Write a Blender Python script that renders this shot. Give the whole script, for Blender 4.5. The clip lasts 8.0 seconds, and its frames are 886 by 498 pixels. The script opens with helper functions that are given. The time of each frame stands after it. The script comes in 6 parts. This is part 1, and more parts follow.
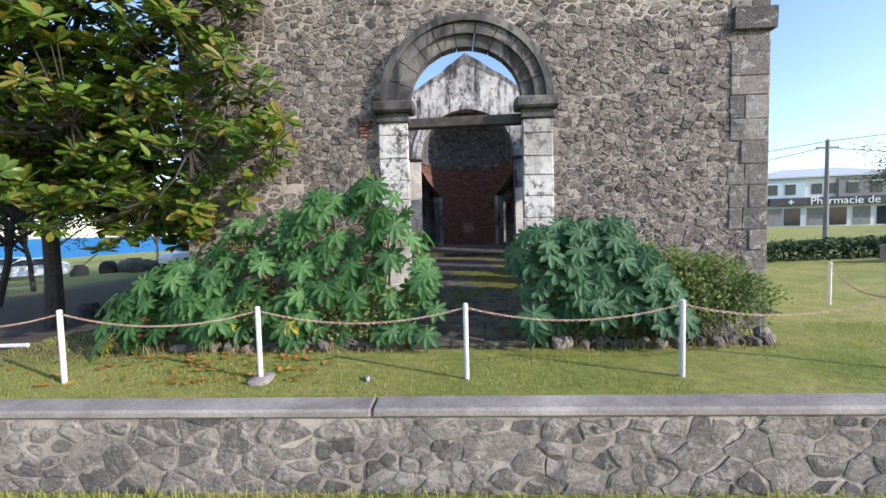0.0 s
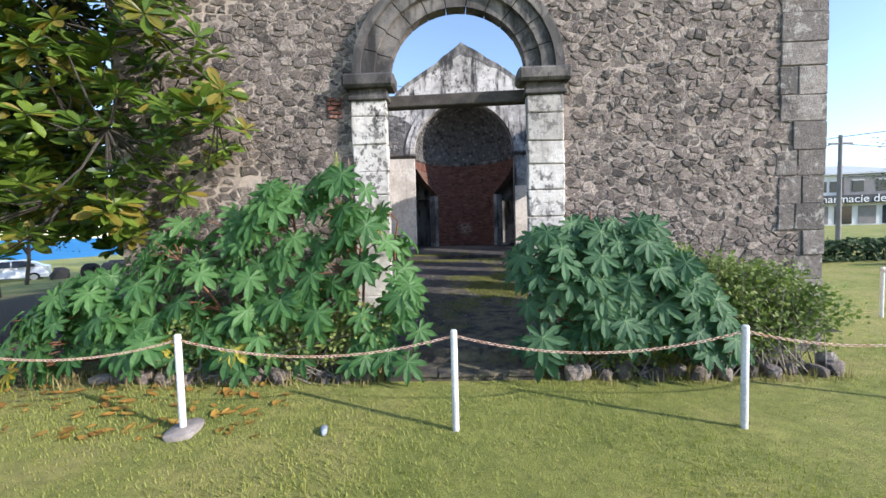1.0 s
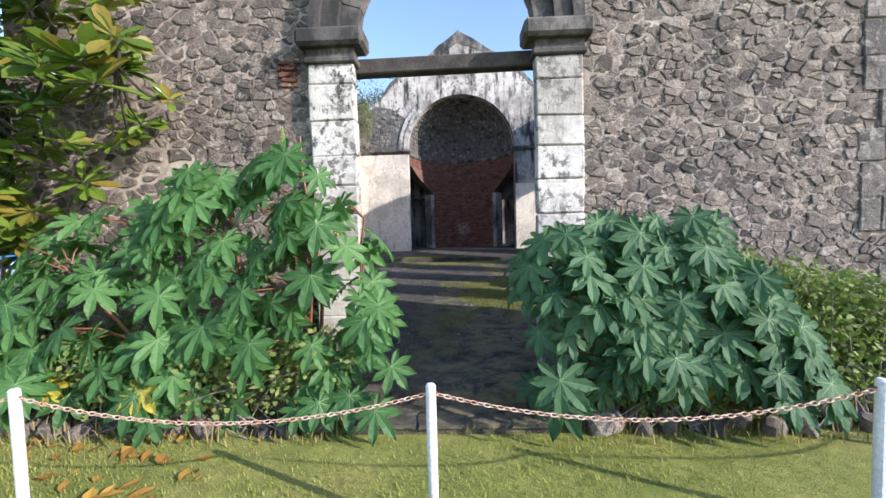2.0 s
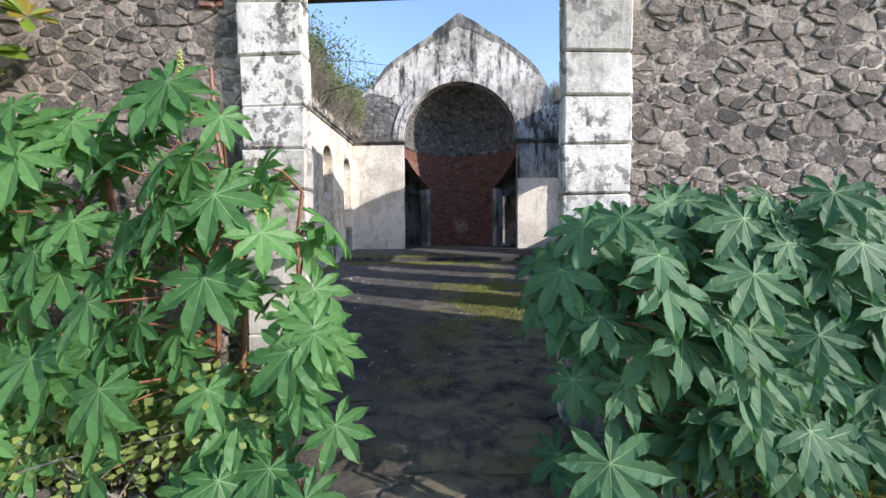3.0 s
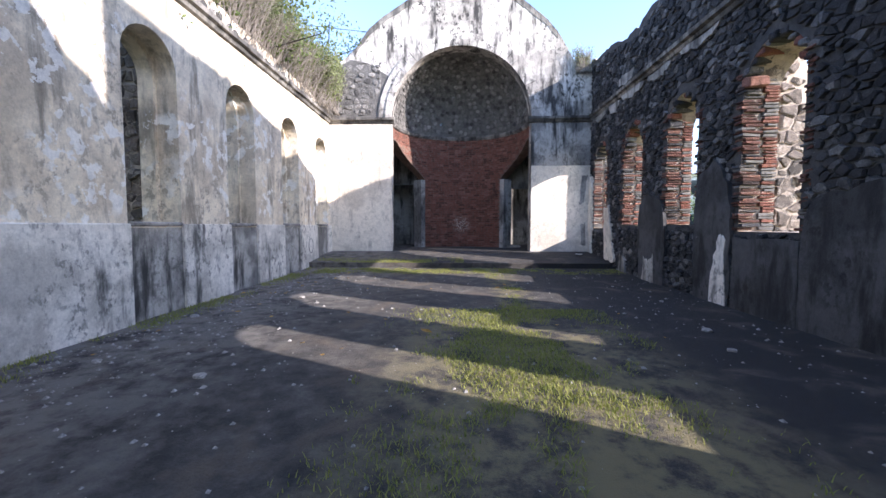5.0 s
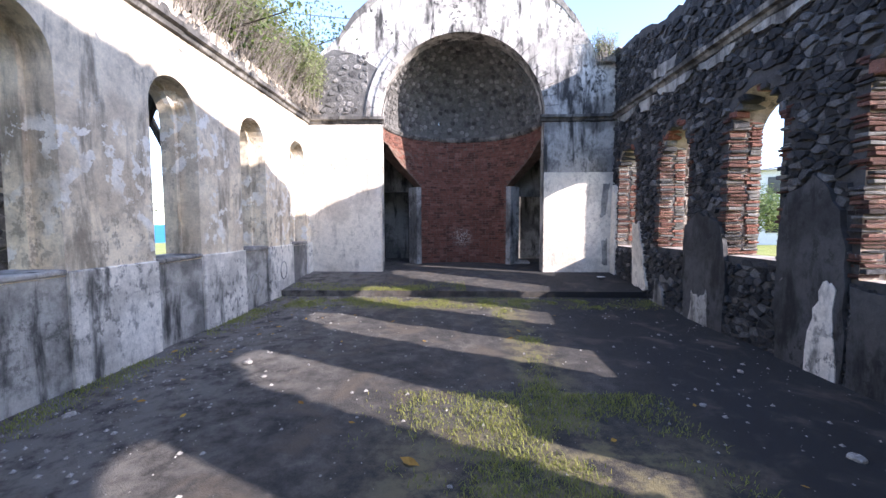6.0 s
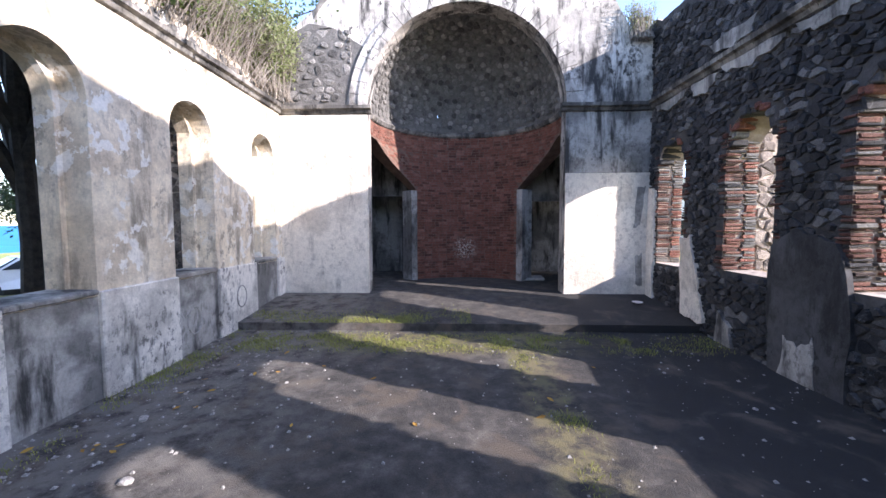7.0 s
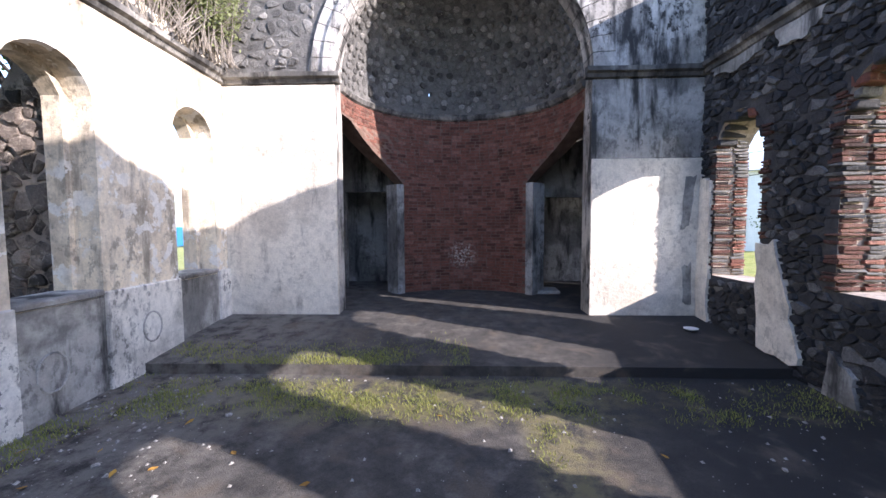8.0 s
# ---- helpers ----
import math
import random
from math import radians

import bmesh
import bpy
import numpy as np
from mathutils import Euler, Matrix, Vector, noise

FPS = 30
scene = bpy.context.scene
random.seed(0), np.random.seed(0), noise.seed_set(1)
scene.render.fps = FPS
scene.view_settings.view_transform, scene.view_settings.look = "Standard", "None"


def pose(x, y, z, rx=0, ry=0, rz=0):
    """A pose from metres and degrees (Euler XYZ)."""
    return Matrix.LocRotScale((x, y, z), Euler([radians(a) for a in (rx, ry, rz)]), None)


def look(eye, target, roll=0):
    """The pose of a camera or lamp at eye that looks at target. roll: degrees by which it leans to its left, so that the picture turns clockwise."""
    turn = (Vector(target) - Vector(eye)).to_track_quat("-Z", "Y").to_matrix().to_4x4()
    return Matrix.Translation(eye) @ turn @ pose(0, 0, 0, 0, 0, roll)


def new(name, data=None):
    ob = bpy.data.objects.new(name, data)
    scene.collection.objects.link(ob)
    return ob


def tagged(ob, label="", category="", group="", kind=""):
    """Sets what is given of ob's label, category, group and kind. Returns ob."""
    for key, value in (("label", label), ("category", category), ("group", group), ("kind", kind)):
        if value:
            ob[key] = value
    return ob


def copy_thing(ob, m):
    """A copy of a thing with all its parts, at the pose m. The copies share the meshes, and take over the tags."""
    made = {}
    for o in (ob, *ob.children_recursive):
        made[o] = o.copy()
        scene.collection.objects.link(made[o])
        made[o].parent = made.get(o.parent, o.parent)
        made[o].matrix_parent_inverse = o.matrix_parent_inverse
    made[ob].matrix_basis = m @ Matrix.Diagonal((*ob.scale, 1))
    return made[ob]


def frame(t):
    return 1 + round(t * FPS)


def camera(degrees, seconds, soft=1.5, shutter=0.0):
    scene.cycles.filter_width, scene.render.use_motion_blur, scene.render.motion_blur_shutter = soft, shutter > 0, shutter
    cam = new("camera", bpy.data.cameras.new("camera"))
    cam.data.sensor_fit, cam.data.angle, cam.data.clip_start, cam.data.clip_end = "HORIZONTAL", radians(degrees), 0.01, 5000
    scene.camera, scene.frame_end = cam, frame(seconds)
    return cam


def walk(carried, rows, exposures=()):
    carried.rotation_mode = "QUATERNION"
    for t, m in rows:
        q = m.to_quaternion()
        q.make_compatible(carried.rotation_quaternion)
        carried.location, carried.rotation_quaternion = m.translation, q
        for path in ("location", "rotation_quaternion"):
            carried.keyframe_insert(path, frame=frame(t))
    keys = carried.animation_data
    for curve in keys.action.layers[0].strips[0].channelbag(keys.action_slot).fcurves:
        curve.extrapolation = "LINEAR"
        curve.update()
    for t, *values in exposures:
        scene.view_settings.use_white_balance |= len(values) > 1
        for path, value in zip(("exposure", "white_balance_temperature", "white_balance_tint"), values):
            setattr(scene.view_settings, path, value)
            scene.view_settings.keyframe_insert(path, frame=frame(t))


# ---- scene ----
cam = camera(97.0, 8.0)
PATH = [
    (0, (-0.119, -5.764, 1.149), (-0.202, -3.769, 1.045), -1.4),
    (0.5, (-0.065, -5.263, 1.156), (-0.142, -3.267, 1.052), -1.4),
    (1, (-0.022, -4.744, 1.158), (-0.098, -2.748, 1.054), -1.5),
    (1.5, (0.028, -4.225, 1.157), (-0.046, -2.229, 1.054), -1.5),
    (2, (0.081, -3.696, 1.154), (0.008, -1.7, 1.052), -1.5),
    (2.2, (0.098, -3.475, 1.119), (0.028, -1.478, 1.035), -1.5),
    (3.3, (0.141, -2.266, 1.04), (0.079, -0.269, 0.931), -0.2),
    (3.5, (0.141, -2.022, 1.011), (0.08, -0.026, 0.906), -0.2),
    (4, (0.158, -1.394, 0.921), (0.096, 0.602, 0.819), -0.0),
    (5.5, (0.246, 0.888, 1.29), (0.171, 2.883, 1.165), -0.0),
    (6, (0.221, 1.771, 1.572), (0.147, 3.766, 1.444), -0.1),
    (6.5, (0.17, 2.676, 1.73), (0.097, 4.671, 1.601), -0.2),
    (7, (0.155, 3.597, 1.814), (0.083, 5.592, 1.688), -0.1),
    (7.5, (0.228, 4.557, 1.832), (0.153, 6.552, 1.71), -0.2),
    (8, (0.259, 5.524, 1.827), (0.184, 7.518, 1.705), -0.3),
]
EXPOSURES = [(0.0, 1.0, 6060, 17), (2.0, 1.32, 6080, 17), (3.5, 1.28, 6100, 15), (4.0, 1.16, 6150, 14), (4.4, 1.32, 6100, 15), (5.3, 2.24, 6080, 23), (8.0, 2.14, 6060, 23)]
walk(cam, [(t, look(eye, target, roll)) for t, eye, target, roll in PATH], EXPOSURES)

# ---- light ----
SUN_WAY = Vector((-1.0, 0.475, -0.48)).normalized()
ELEV = math.asin(-SUN_WAY.z)
world = bpy.data.worlds.new("sky")
scene.world = world
world.use_nodes = True
wn, wl = world.node_tree.nodes, world.node_tree.links
wn.clear()
sky = wn.new("ShaderNodeTexSky")
sky.sky_type = "NISHITA"
sky.sun_disc = False
sky.sun_elevation = ELEV
sky.sun_rotation = math.atan2(-SUN_WAY.x, -SUN_WAY.y)
sky.altitude = 10
sky.air_density, sky.dust_density, sky.ozone_density = 1.0, 0.5, 1.6
wbg, wout = wn.new("ShaderNodeBackground"), wn.new("ShaderNodeOutputWorld")
wbg.inputs["Strength"].default_value = 0.15
wl.new(sky.outputs[0], wbg.inputs[0])
wl.new(wbg.outputs[0], wout.inputs[0])
sun = bpy.data.lights.new("sun", "SUN")
sun.energy, sun.angle, sun.color = 2.8, radians(0.6), (1.0, 0.93, 0.82)
sun_ob = new("sun", sun)
sun_ob.matrix_world = look((20, -10, 12), Vector((20, -10, 12)) + SUN_WAY)

# ---- materials ----
def ramp_of(nt, fac, stops):
    r = nt.nodes.new("ShaderNodeValToRGB")
    el = r.color_ramp.elements
    while len(el) > 1:
        el.remove(el[-1])
    el[0].position, el[0].color = stops[0][0], (*stops[0][1], 1)
    for p, c in stops[1:]:
        e = el.new(p)
        e.color = (*c, 1)
    nt.links.new(fac, r.inputs[0])
    return r.outputs[0]


def noise_of(nt, vec, scale, detail=5, rough=0.6, dist=0.0):
    n = nt.nodes.new("ShaderNodeTexNoise")
    n.inputs["Scale"].default_value, n.inputs["Detail"].default_value = scale, detail
    n.inputs["Roughness"].default_value, n.inputs["Distortion"].default_value = rough, dist
    nt.links.new(vec, n.inputs["Vector"])
    return n.outputs["Fac"]


def blend(nt, fac, a, b, kind="MIX"):
    m = nt.nodes.new("ShaderNodeMix")
    m.data_type, m.blend_type = "RGBA", kind
    for sock, v in ((m.inputs[0], fac), (m.inputs[6], a), (m.inputs[7], b)):
        if isinstance(v, bpy.types.NodeSocket):
            nt.links.new(v, sock)
        elif isinstance(v, (int, float)):
            sock.default_value = v
        else:
            sock.default_value = (*v, 1)
    return m.outputs[2]


def sharpen(nt, fac, lo, hi):
    m = nt.nodes.new("ShaderNodeMapRange")
    m.interpolation_type = "SMOOTHSTEP"
    m.inputs[1].default_value, m.inputs[2].default_value = lo, hi
    nt.links.new(fac, m.inputs[0])
    return m.outputs[0]


def begin(name, stretch=(1, 1, 1)):
    """A material with world-position coordinates. Returns material, tree, shader, coordinates."""
    m = bpy.data.materials.new(name)
    m.use_nodes = True
    nt = m.node_tree
    sh = nt.nodes["Principled BSDF"]
    geo = nt.nodes.new("ShaderNodeNewGeometry")
    mp = nt.nodes.new("ShaderNodeMapping")
    mp.inputs["Scale"].default_value = stretch
    nt.links.new(geo.outputs["Position"], mp.inputs[0])
    return m, nt, sh, mp.outputs[0]


def stretched(nt, stretch):
    geo = nt.nodes.new("ShaderNodeNewGeometry")
    mp = nt.nodes.new("ShaderNodeMapping")
    mp.inputs["Scale"].default_value = stretch
    nt.links.new(geo.outputs["Position"], mp.inputs[0])
    return mp.outputs[0]


def relief(nt, sh, fac, dist, strength=0.8):
    b = nt.nodes.new("ShaderNodeBump")
    b.inputs["Distance"].default_value, b.inputs["Strength"].default_value = dist, strength
    nt.links.new(fac, b.inputs["Height"])
    nt.links.new(b.outputs[0], sh.inputs["Normal"])


def rand_piece(nt, island=False):
    if island:
        g = nt.nodes.new("ShaderNodeNewGeometry")
        return g.outputs["Random Per Island"]
    o = nt.nodes.new("ShaderNodeObjectInfo")
    return o.outputs["Random"]


def stone_mat(name, dark, mid, light, island, spots=0.0, spot_col=(0.55, 0.53, 0.48), rough=0.9, bloom=None):
    """Rough stone: each piece has its own tone, grain, pits and pale lichen or mortar smears."""
    m, nt, sh, v = begin(name)
    r = rand_piece(nt, island)
    tone = ramp_of(nt, r, [(0.0, dark), (0.3, mid), (0.7, tuple(c * 1.15 for c in mid)), (1.0, light)])
    grain = noise_of(nt, v, 45, 6, 0.7)
    blotch = noise_of(nt, v, 13, 7, 0.75, 0.4)
    col = blend(nt, 0.75, tone, ramp_of(nt, grain, [(0.25, (0.25,) * 3), (0.55, (0.9,) * 3), (0.8, (1.25,) * 3)]), "MULTIPLY")
    col = blend(nt, 0.8, col, ramp_of(nt, blotch, [(0.3, (0.5,) * 3), (0.55, (1.0,) * 3), (0.75, (1.45, 1.4, 1.35))]), "MULTIPLY")
    stain = noise_of(nt, v, 2.2, 5, 0.65)
    col = blend(nt, sharpen(nt, stain, 0.52, 0.75), col, tuple(c * 0.35 for c in dark))
    if spots:
        patch = noise_of(nt, v, 7, 8, 0.75, 0.8)
        col = blend(nt, sharpen(nt, patch, 0.62 - 0.1 * spots, 0.72 - 0.08 * spots), col, spot_col)
    if bloom:
        dist = nt.nodes.new("ShaderNodeVectorMath")
        dist.operation = "DISTANCE"
        nt.links.new(v, dist.inputs[0])
        dist.inputs[1].default_value = bloom
        near = sharpen(nt, dist.outputs["Value"], 0.42, 0.1)
        fleck = nt.nodes.new("ShaderNodeMath")
        fleck.operation = "MULTIPLY"
        nt.links.new(near, fleck.inputs[0])
        nt.links.new(sharpen(nt, noise_of(nt, v, 16, 6, 0.7), 0.48, 0.56), fleck.inputs[1])
        col = blend(nt, fleck.outputs[0], col, (0.62, 0.52, 0.45))
    nt.links.new(col, sh.inputs["Base Color"])
    sh.inputs["Roughness"].default_value = rough
    both = nt.nodes.new("ShaderNodeMath")
    both.operation = "MULTIPLY_ADD"
    both.inputs[1].default_value = 2.2
    nt.links.new(blotch, both.inputs[0])
    nt.links.new(grain, both.inputs[2])
    relief(nt, sh, both.outputs[0], 0.016, 1.0)
    return m


def plain_mat(name, lo, hi, scale=12, rough=0.8, bump=0.004, metal=0.0, fine=60):
    m, nt, sh, v = begin(name)
    a = noise_of(nt, v, scale, 6, 0.65)
    b = noise_of(nt, v, fine, 4, 0.6)
    col = ramp_of(nt, a, [(0.3, lo), (0.7, hi)])
    col = blend(nt, 0.5, col, ramp_of(nt, b, [(0.3, (0.55,) * 3), (0.7, (1.2,) * 3)]), "MULTIPLY")
    nt.links.new(col, sh.inputs["Base Color"])
    sh.inputs["Roughness"].default_value, sh.inputs["Metallic"].default_value = rough, metal
    relief(nt, sh, b, bump)
    return m


def plaster_mat(name, base, grime, dark, grime_at=0.5, dark_at=0.62, flake=0.0, flake_col=(0.8, 0.78, 0.73), mould=0.6, flake_size=4.6):
    """Old lime plaster: broad grime, runs of black mould down the wall, speckled mould in patches, flaked pale spots."""
    m, nt, sh, v = begin(name)

    def both_of(a, b, k=1.0):
        one = nt.nodes.new("ShaderNodeMath")
        one.operation = "MULTIPLY"
        nt.links.new(a, one.inputs[0])
        nt.links.new(b, one.inputs[1])
        two = nt.nodes.new("ShaderNodeMath")
        two.operation = "MULTIPLY"
        two.inputs[1].default_value = k
        nt.links.new(one.outputs[0], two.inputs[0])
        return two.outputs[0]

    big = noise_of(nt, v, 1.1, 7, 0.62, 0.1)
    fine = noise_of(nt, v, 35, 6, 0.7)
    coarse = noise_of(nt, v, 9, 8, 0.72)
    runs = noise_of(nt, stretched(nt, (3.4, 3.4, 0.75)), 1.0, 9, 0.64, 0.15)
    col = blend(nt, sharpen(nt, big, grime_at - 0.07, grime_at + 0.09), base, grime)
    col = blend(nt, sharpen(nt, runs, dark_at - 0.06, dark_at + 0.12), col, dark)
    zone = sharpen(nt, noise_of(nt, v, 0.75, 6, 0.65), 0.42, 0.6)
    speck = sharpen(nt, noise_of(nt, stretched(nt, (1, 1, 0.75)), 9, 9, 0.72, 0.1), 0.5, 0.6)
    col = blend(nt, both_of(zone, speck, mould), col, dark)
    if flake:
        where = sharpen(nt, noise_of(nt, v, 0.9, 3, 0.5), 0.47, 0.55)
        fl = sharpen(nt, noise_of(nt, v, flake_size, 7, 0.6, 0.15), 0.605 - flake, 0.62 - flake)
        col = blend(nt, both_of(where, fl, 0.95), col, flake_col)
    col = blend(nt, 0.55, col, ramp_of(nt, coarse, [(0.3, (0.55,) * 3), (0.5, (0.95,) * 3), (0.72, (1.2,) * 3)]), "MULTIPLY")
    col = blend(nt, 0.45, col, ramp_of(nt, fine, [(0.25, (0.6,) * 3), (0.7, (1.15,) * 3)]), "MULTIPLY")
    nt.links.new(col, sh.inputs["Base Color"])
    sh.inputs["Roughness"].default_value = 0.9
    lumps = nt.nodes.new("ShaderNodeMath")
    lumps.operation = "MULTIPLY_ADD"
    lumps.inputs[1].default_value = 1.6
    nt.links.new(coarse, lumps.inputs[0])
    nt.links.new(fine, lumps.inputs[2])
    relief(nt, sh, lumps.outputs[0], 0.008)
    return m


def leaf_mat(name, lo, hi, back=0.25, rough=0.45):
    m, nt, sh, v = begin(name)
    r = rand_piece(nt)
    g = rand_piece(nt, True)
    mixr = nt.nodes.new("ShaderNodeMath")
    mixr.operation = "MULTIPLY_ADD"
    nt.links.new(r, mixr.inputs[0])
    mixr.inputs[1].default_value = 0.5
    half = nt.nodes.new("ShaderNodeMath")
    half.operation = "MULTIPLY"
    half.inputs[1].default_value = 0.5
    nt.links.new(g, half.inputs[0])
    nt.links.new(half.outputs[0], mixr.inputs[2])
    col = ramp_of(nt, mixr.outputs[0], [(0.1, lo), (0.85, hi)])
    n = noise_of(nt, v, 40, 4)
    col = blend(nt, 0.4, col, ramp_of(nt, n, [(0.3, (0.6,) * 3), (0.7, (1.2,) * 3)]), "MULTIPLY")
    nt.links.new(col, sh.inputs["Base Color"])
    sh.inputs["Roughness"].default_value = rough
    sh.inputs["Specular IOR Level"].default_value = 0.32
    tr = nt.nodes.new("ShaderNodeBsdfTranslucent")
    nt.links.new(blend(nt, 1.0, col, (1.1, 1.4, 0.6), "MULTIPLY"), tr.inputs["Color"])
    mx = nt.nodes.new("ShaderNodeMixShader")
    mx.inputs[0].default_value = back
    nt.links.new(sh.outputs[0], mx.inputs[1])
    nt.links.new(tr.outputs[0], mx.inputs[2])
    nt.links.new(mx.outputs[0], nt.nodes["Material Output"].inputs["Surface"])
    return m


FACADE_STONE = ((0.07, 0.062, 0.057), (0.235, 0.194, 0.166), (0.5, 0.42, 0.355))
M = {}
M["stone"] = stone_mat("facade stone", *FACADE_STONE, False, 1.0, (0.43, 0.375, 0.32))
M["stone_rest"] = stone_mat("facade stone", *FACADE_STONE, True, 1.0, (0.43, 0.375, 0.32))
M["mortar"] = plaster_mat("lime mortar", (0.56, 0.47, 0.39), (0.34, 0.28, 0.23), (0.1, 0.088, 0.078), 0.5, 0.58, mould=1.0)
M["wallstone"] = stone_mat("boundary stone", (0.13, 0.118, 0.108), (0.27, 0.24, 0.212), (0.4, 0.35, 0.3), False, 1.2, (0.42, 0.375, 0.33))
M["wallmortar"] = plaster_mat("boundary mortar", (0.5, 0.43, 0.36), (0.34, 0.285, 0.235), (0.09, 0.08, 0.07), 0.5, 0.56, mould=0.9)
# East wall stone and mortar: lichen black, with its shade in the colour.
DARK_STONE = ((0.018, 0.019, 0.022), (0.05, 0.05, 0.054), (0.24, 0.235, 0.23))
M["dark_stone"] = stone_mat("shade-black stone", *DARK_STONE, False, 0.45, (0.2, 0.2, 0.2))
M["dark_stone_rest"] = stone_mat("shade-black stone", *DARK_STONE, True, 0.45, (0.2, 0.2, 0.2))
M["dark_mortar"] = plain_mat("shade-dark mortar", (0.03, 0.03, 0.033), (0.1, 0.097, 0.094), 5, 0.95, 0.02, 0, 30)
DOME_STONE = ((0.08, 0.077, 0.073), (0.2, 0.192, 0.178), (0.4, 0.38, 0.35))
M["dome_stone"] = stone_mat("dome stone", *DOME_STONE, False, 0.1)
M["dome_stone_rest"] = stone_mat("dome stone", *DOME_STONE, True, 0.1)
M["ashlar"] = plaster_mat("dressed stone", (0.25, 0.225, 0.2), (0.1, 0.092, 0.086), (0.035, 0.033, 0.032), 0.47, 0.53, mould=0.8)
M["quoin"] = stone_mat("corner block", (0.13, 0.118, 0.108), (0.21, 0.185, 0.165), (0.4, 0.36, 0.32), False, 1.0, (0.4, 0.38, 0.34))
M["lime"] = plaster_mat("limewashed stone", (0.7, 0.665, 0.61), (0.42, 0.39, 0.35), (0.07, 0.066, 0.06), 0.52, 0.6, 0.055, (0.2, 0.187, 0.17), mould=1.0, flake_size=11)
M["plaster"] = plaster_mat("nave plaster", (0.9, 0.79, 0.615), (0.67, 0.565, 0.425), (0.33, 0.28, 0.215), 0.5, 0.56, 0.07, (0.92, 0.88, 0.81), mould=0.8)
M["dado"] = plaster_mat("cement dado", (0.88, 0.83, 0.75), (0.56, 0.525, 0.47), (0.09, 0.086, 0.08), 0.52, 0.58, mould=0.8)
# Copy of the dado cement, darkened to carry the east wall's shade.
M["dado_shade"] = plaster_mat("shaded cement", (0.09, 0.09, 0.092), (0.045, 0.045, 0.047), (0.02, 0.02, 0.021), 0.5, 0.54, mould=0.9)
M["dado_dark"] = plaster_mat("mouldy cement", (0.5, 0.475, 0.435), (0.22, 0.21, 0.195), (0.05, 0.048, 0.045), 0.5, 0.54)
M["white"] = plaster_mat("white plaster", (0.83, 0.765, 0.66), (0.64, 0.58, 0.49), (0.3, 0.265, 0.22), 0.53, 0.63, mould=0.5)
M["gable"] = plaster_mat("gable plaster", (0.66, 0.62, 0.565), (0.36, 0.335, 0.3), (0.04, 0.038, 0.036), 0.5, 0.52, mould=1.0)
M["cornice"] = plaster_mat("cornice", (0.33, 0.31, 0.275), (0.12, 0.114, 0.105), (0.04, 0.038, 0.036), 0.48, 0.52)
M["brick"] = stone_mat("red brick", (0.13, 0.05, 0.036), (0.24, 0.092, 0.062), (0.35, 0.165, 0.12), False, 0.12, (0.36, 0.25, 0.2), bloom=(0.36, 14.6, 1.15))
M["brick_rest"] = stone_mat("red brick", (0.13, 0.05, 0.036), (0.24, 0.092, 0.062), (0.35, 0.165, 0.12), True, 0.12, (0.36, 0.25, 0.2), bloom=(0.36, 14.6, 1.15))
M["sooty_brick"] = stone_mat("sooty brick", (0.035, 0.02, 0.017), (0.13, 0.052, 0.037), (0.26, 0.13, 0.095), False, 0.4, (0.3, 0.27, 0.24))
M["brick_mortar"] = plain_mat("brick mortar", (0.13, 0.075, 0.055), (0.25, 0.165, 0.125), 6, 0.95, 0.01)
M["timber"] = plain_mat("weathered timber", (0.035, 0.03, 0.027), (0.1, 0.085, 0.07), 6, 0.85, 0.01)
M["post"] = plain_mat("white paint", (0.74, 0.73, 0.71), (0.86, 0.85, 0.83), 9, 0.45, 0.002)
M["concrete"] = plain_mat("concrete", (0.2, 0.172, 0.15), (0.44, 0.395, 0.35), 2.2, 0.9, 0.006)
M["sooty"] = plaster_mat("sooty plaster", (0.36, 0.35, 0.32), (0.17, 0.165, 0.155), (0.035, 0.034, 0.033), 0.48, 0.53)
M["mortar_grey"] = plain_mat("grey mortar", (0.09, 0.087, 0.082), (0.21, 0.2, 0.186), 5, 0.95, 0.02, 0, 30)

# ---- mesh helpers ----
def mesh_ob(name, verts, faces, mats, index=None, parent=None, smooth=False, label=""):
    me = bpy.data.meshes.new(name)
    me.from_pydata([tuple(v) for v in verts], [], faces)
    for m in mats if isinstance(mats, (list, tuple)) else [mats]:
        me.materials.append(m)
    if index is not None:
        me.polygons.foreach_set("material_index", index)
    if smooth:
        me.polygons.foreach_set("use_smooth", [True] * len(me.polygons))
    me.update()
    ob = new(name, me)
    if parent:
        ob.parent = parent
    if label:
        tagged(ob, label)
    return ob


def part(name, bm, material, parent, label="", smooth=False):
    me = bpy.data.meshes.new(name)
    bm.to_mesh(me)
    bm.free()
    for m in material if isinstance(material, (list, tuple)) else [material]:
        me.materials.append(m)
    if smooth:
        me.polygons.foreach_set("use_smooth", [True] * len(me.polygons))
    ob = new(name, me)
    if parent:
        ob.parent = parent
    if label:
        tagged(ob, label)
    return ob


def box_bm(x0, x1, y0, y1, z0, z1, bevel=0.0, bm=None, jitter=0.0):
    bm = bm or bmesh.new()
    vs = [bm.verts.new((x, y, z)) for x in (x0, x1) for y in (y0, y1) for z in (z0, z1)]
    fs = [bm.faces.new([vs[i] for i in f]) for f in ((0, 1, 3, 2), (4, 6, 7, 5), (0, 4, 5, 1), (2, 3, 7, 6), (0, 2, 6, 4), (1, 5, 7, 3))]
    if jitter:
        for v in vs:
            v.co += Vector([random.uniform(-jitter, jitter) for _ in range(3)])
    if bevel:
        edges = list({e for f in fs for e in f.edges})
        bmesh.ops.bevel(bm, geom=edges, offset=bevel, segments=1, affect="EDGES")
    return bm


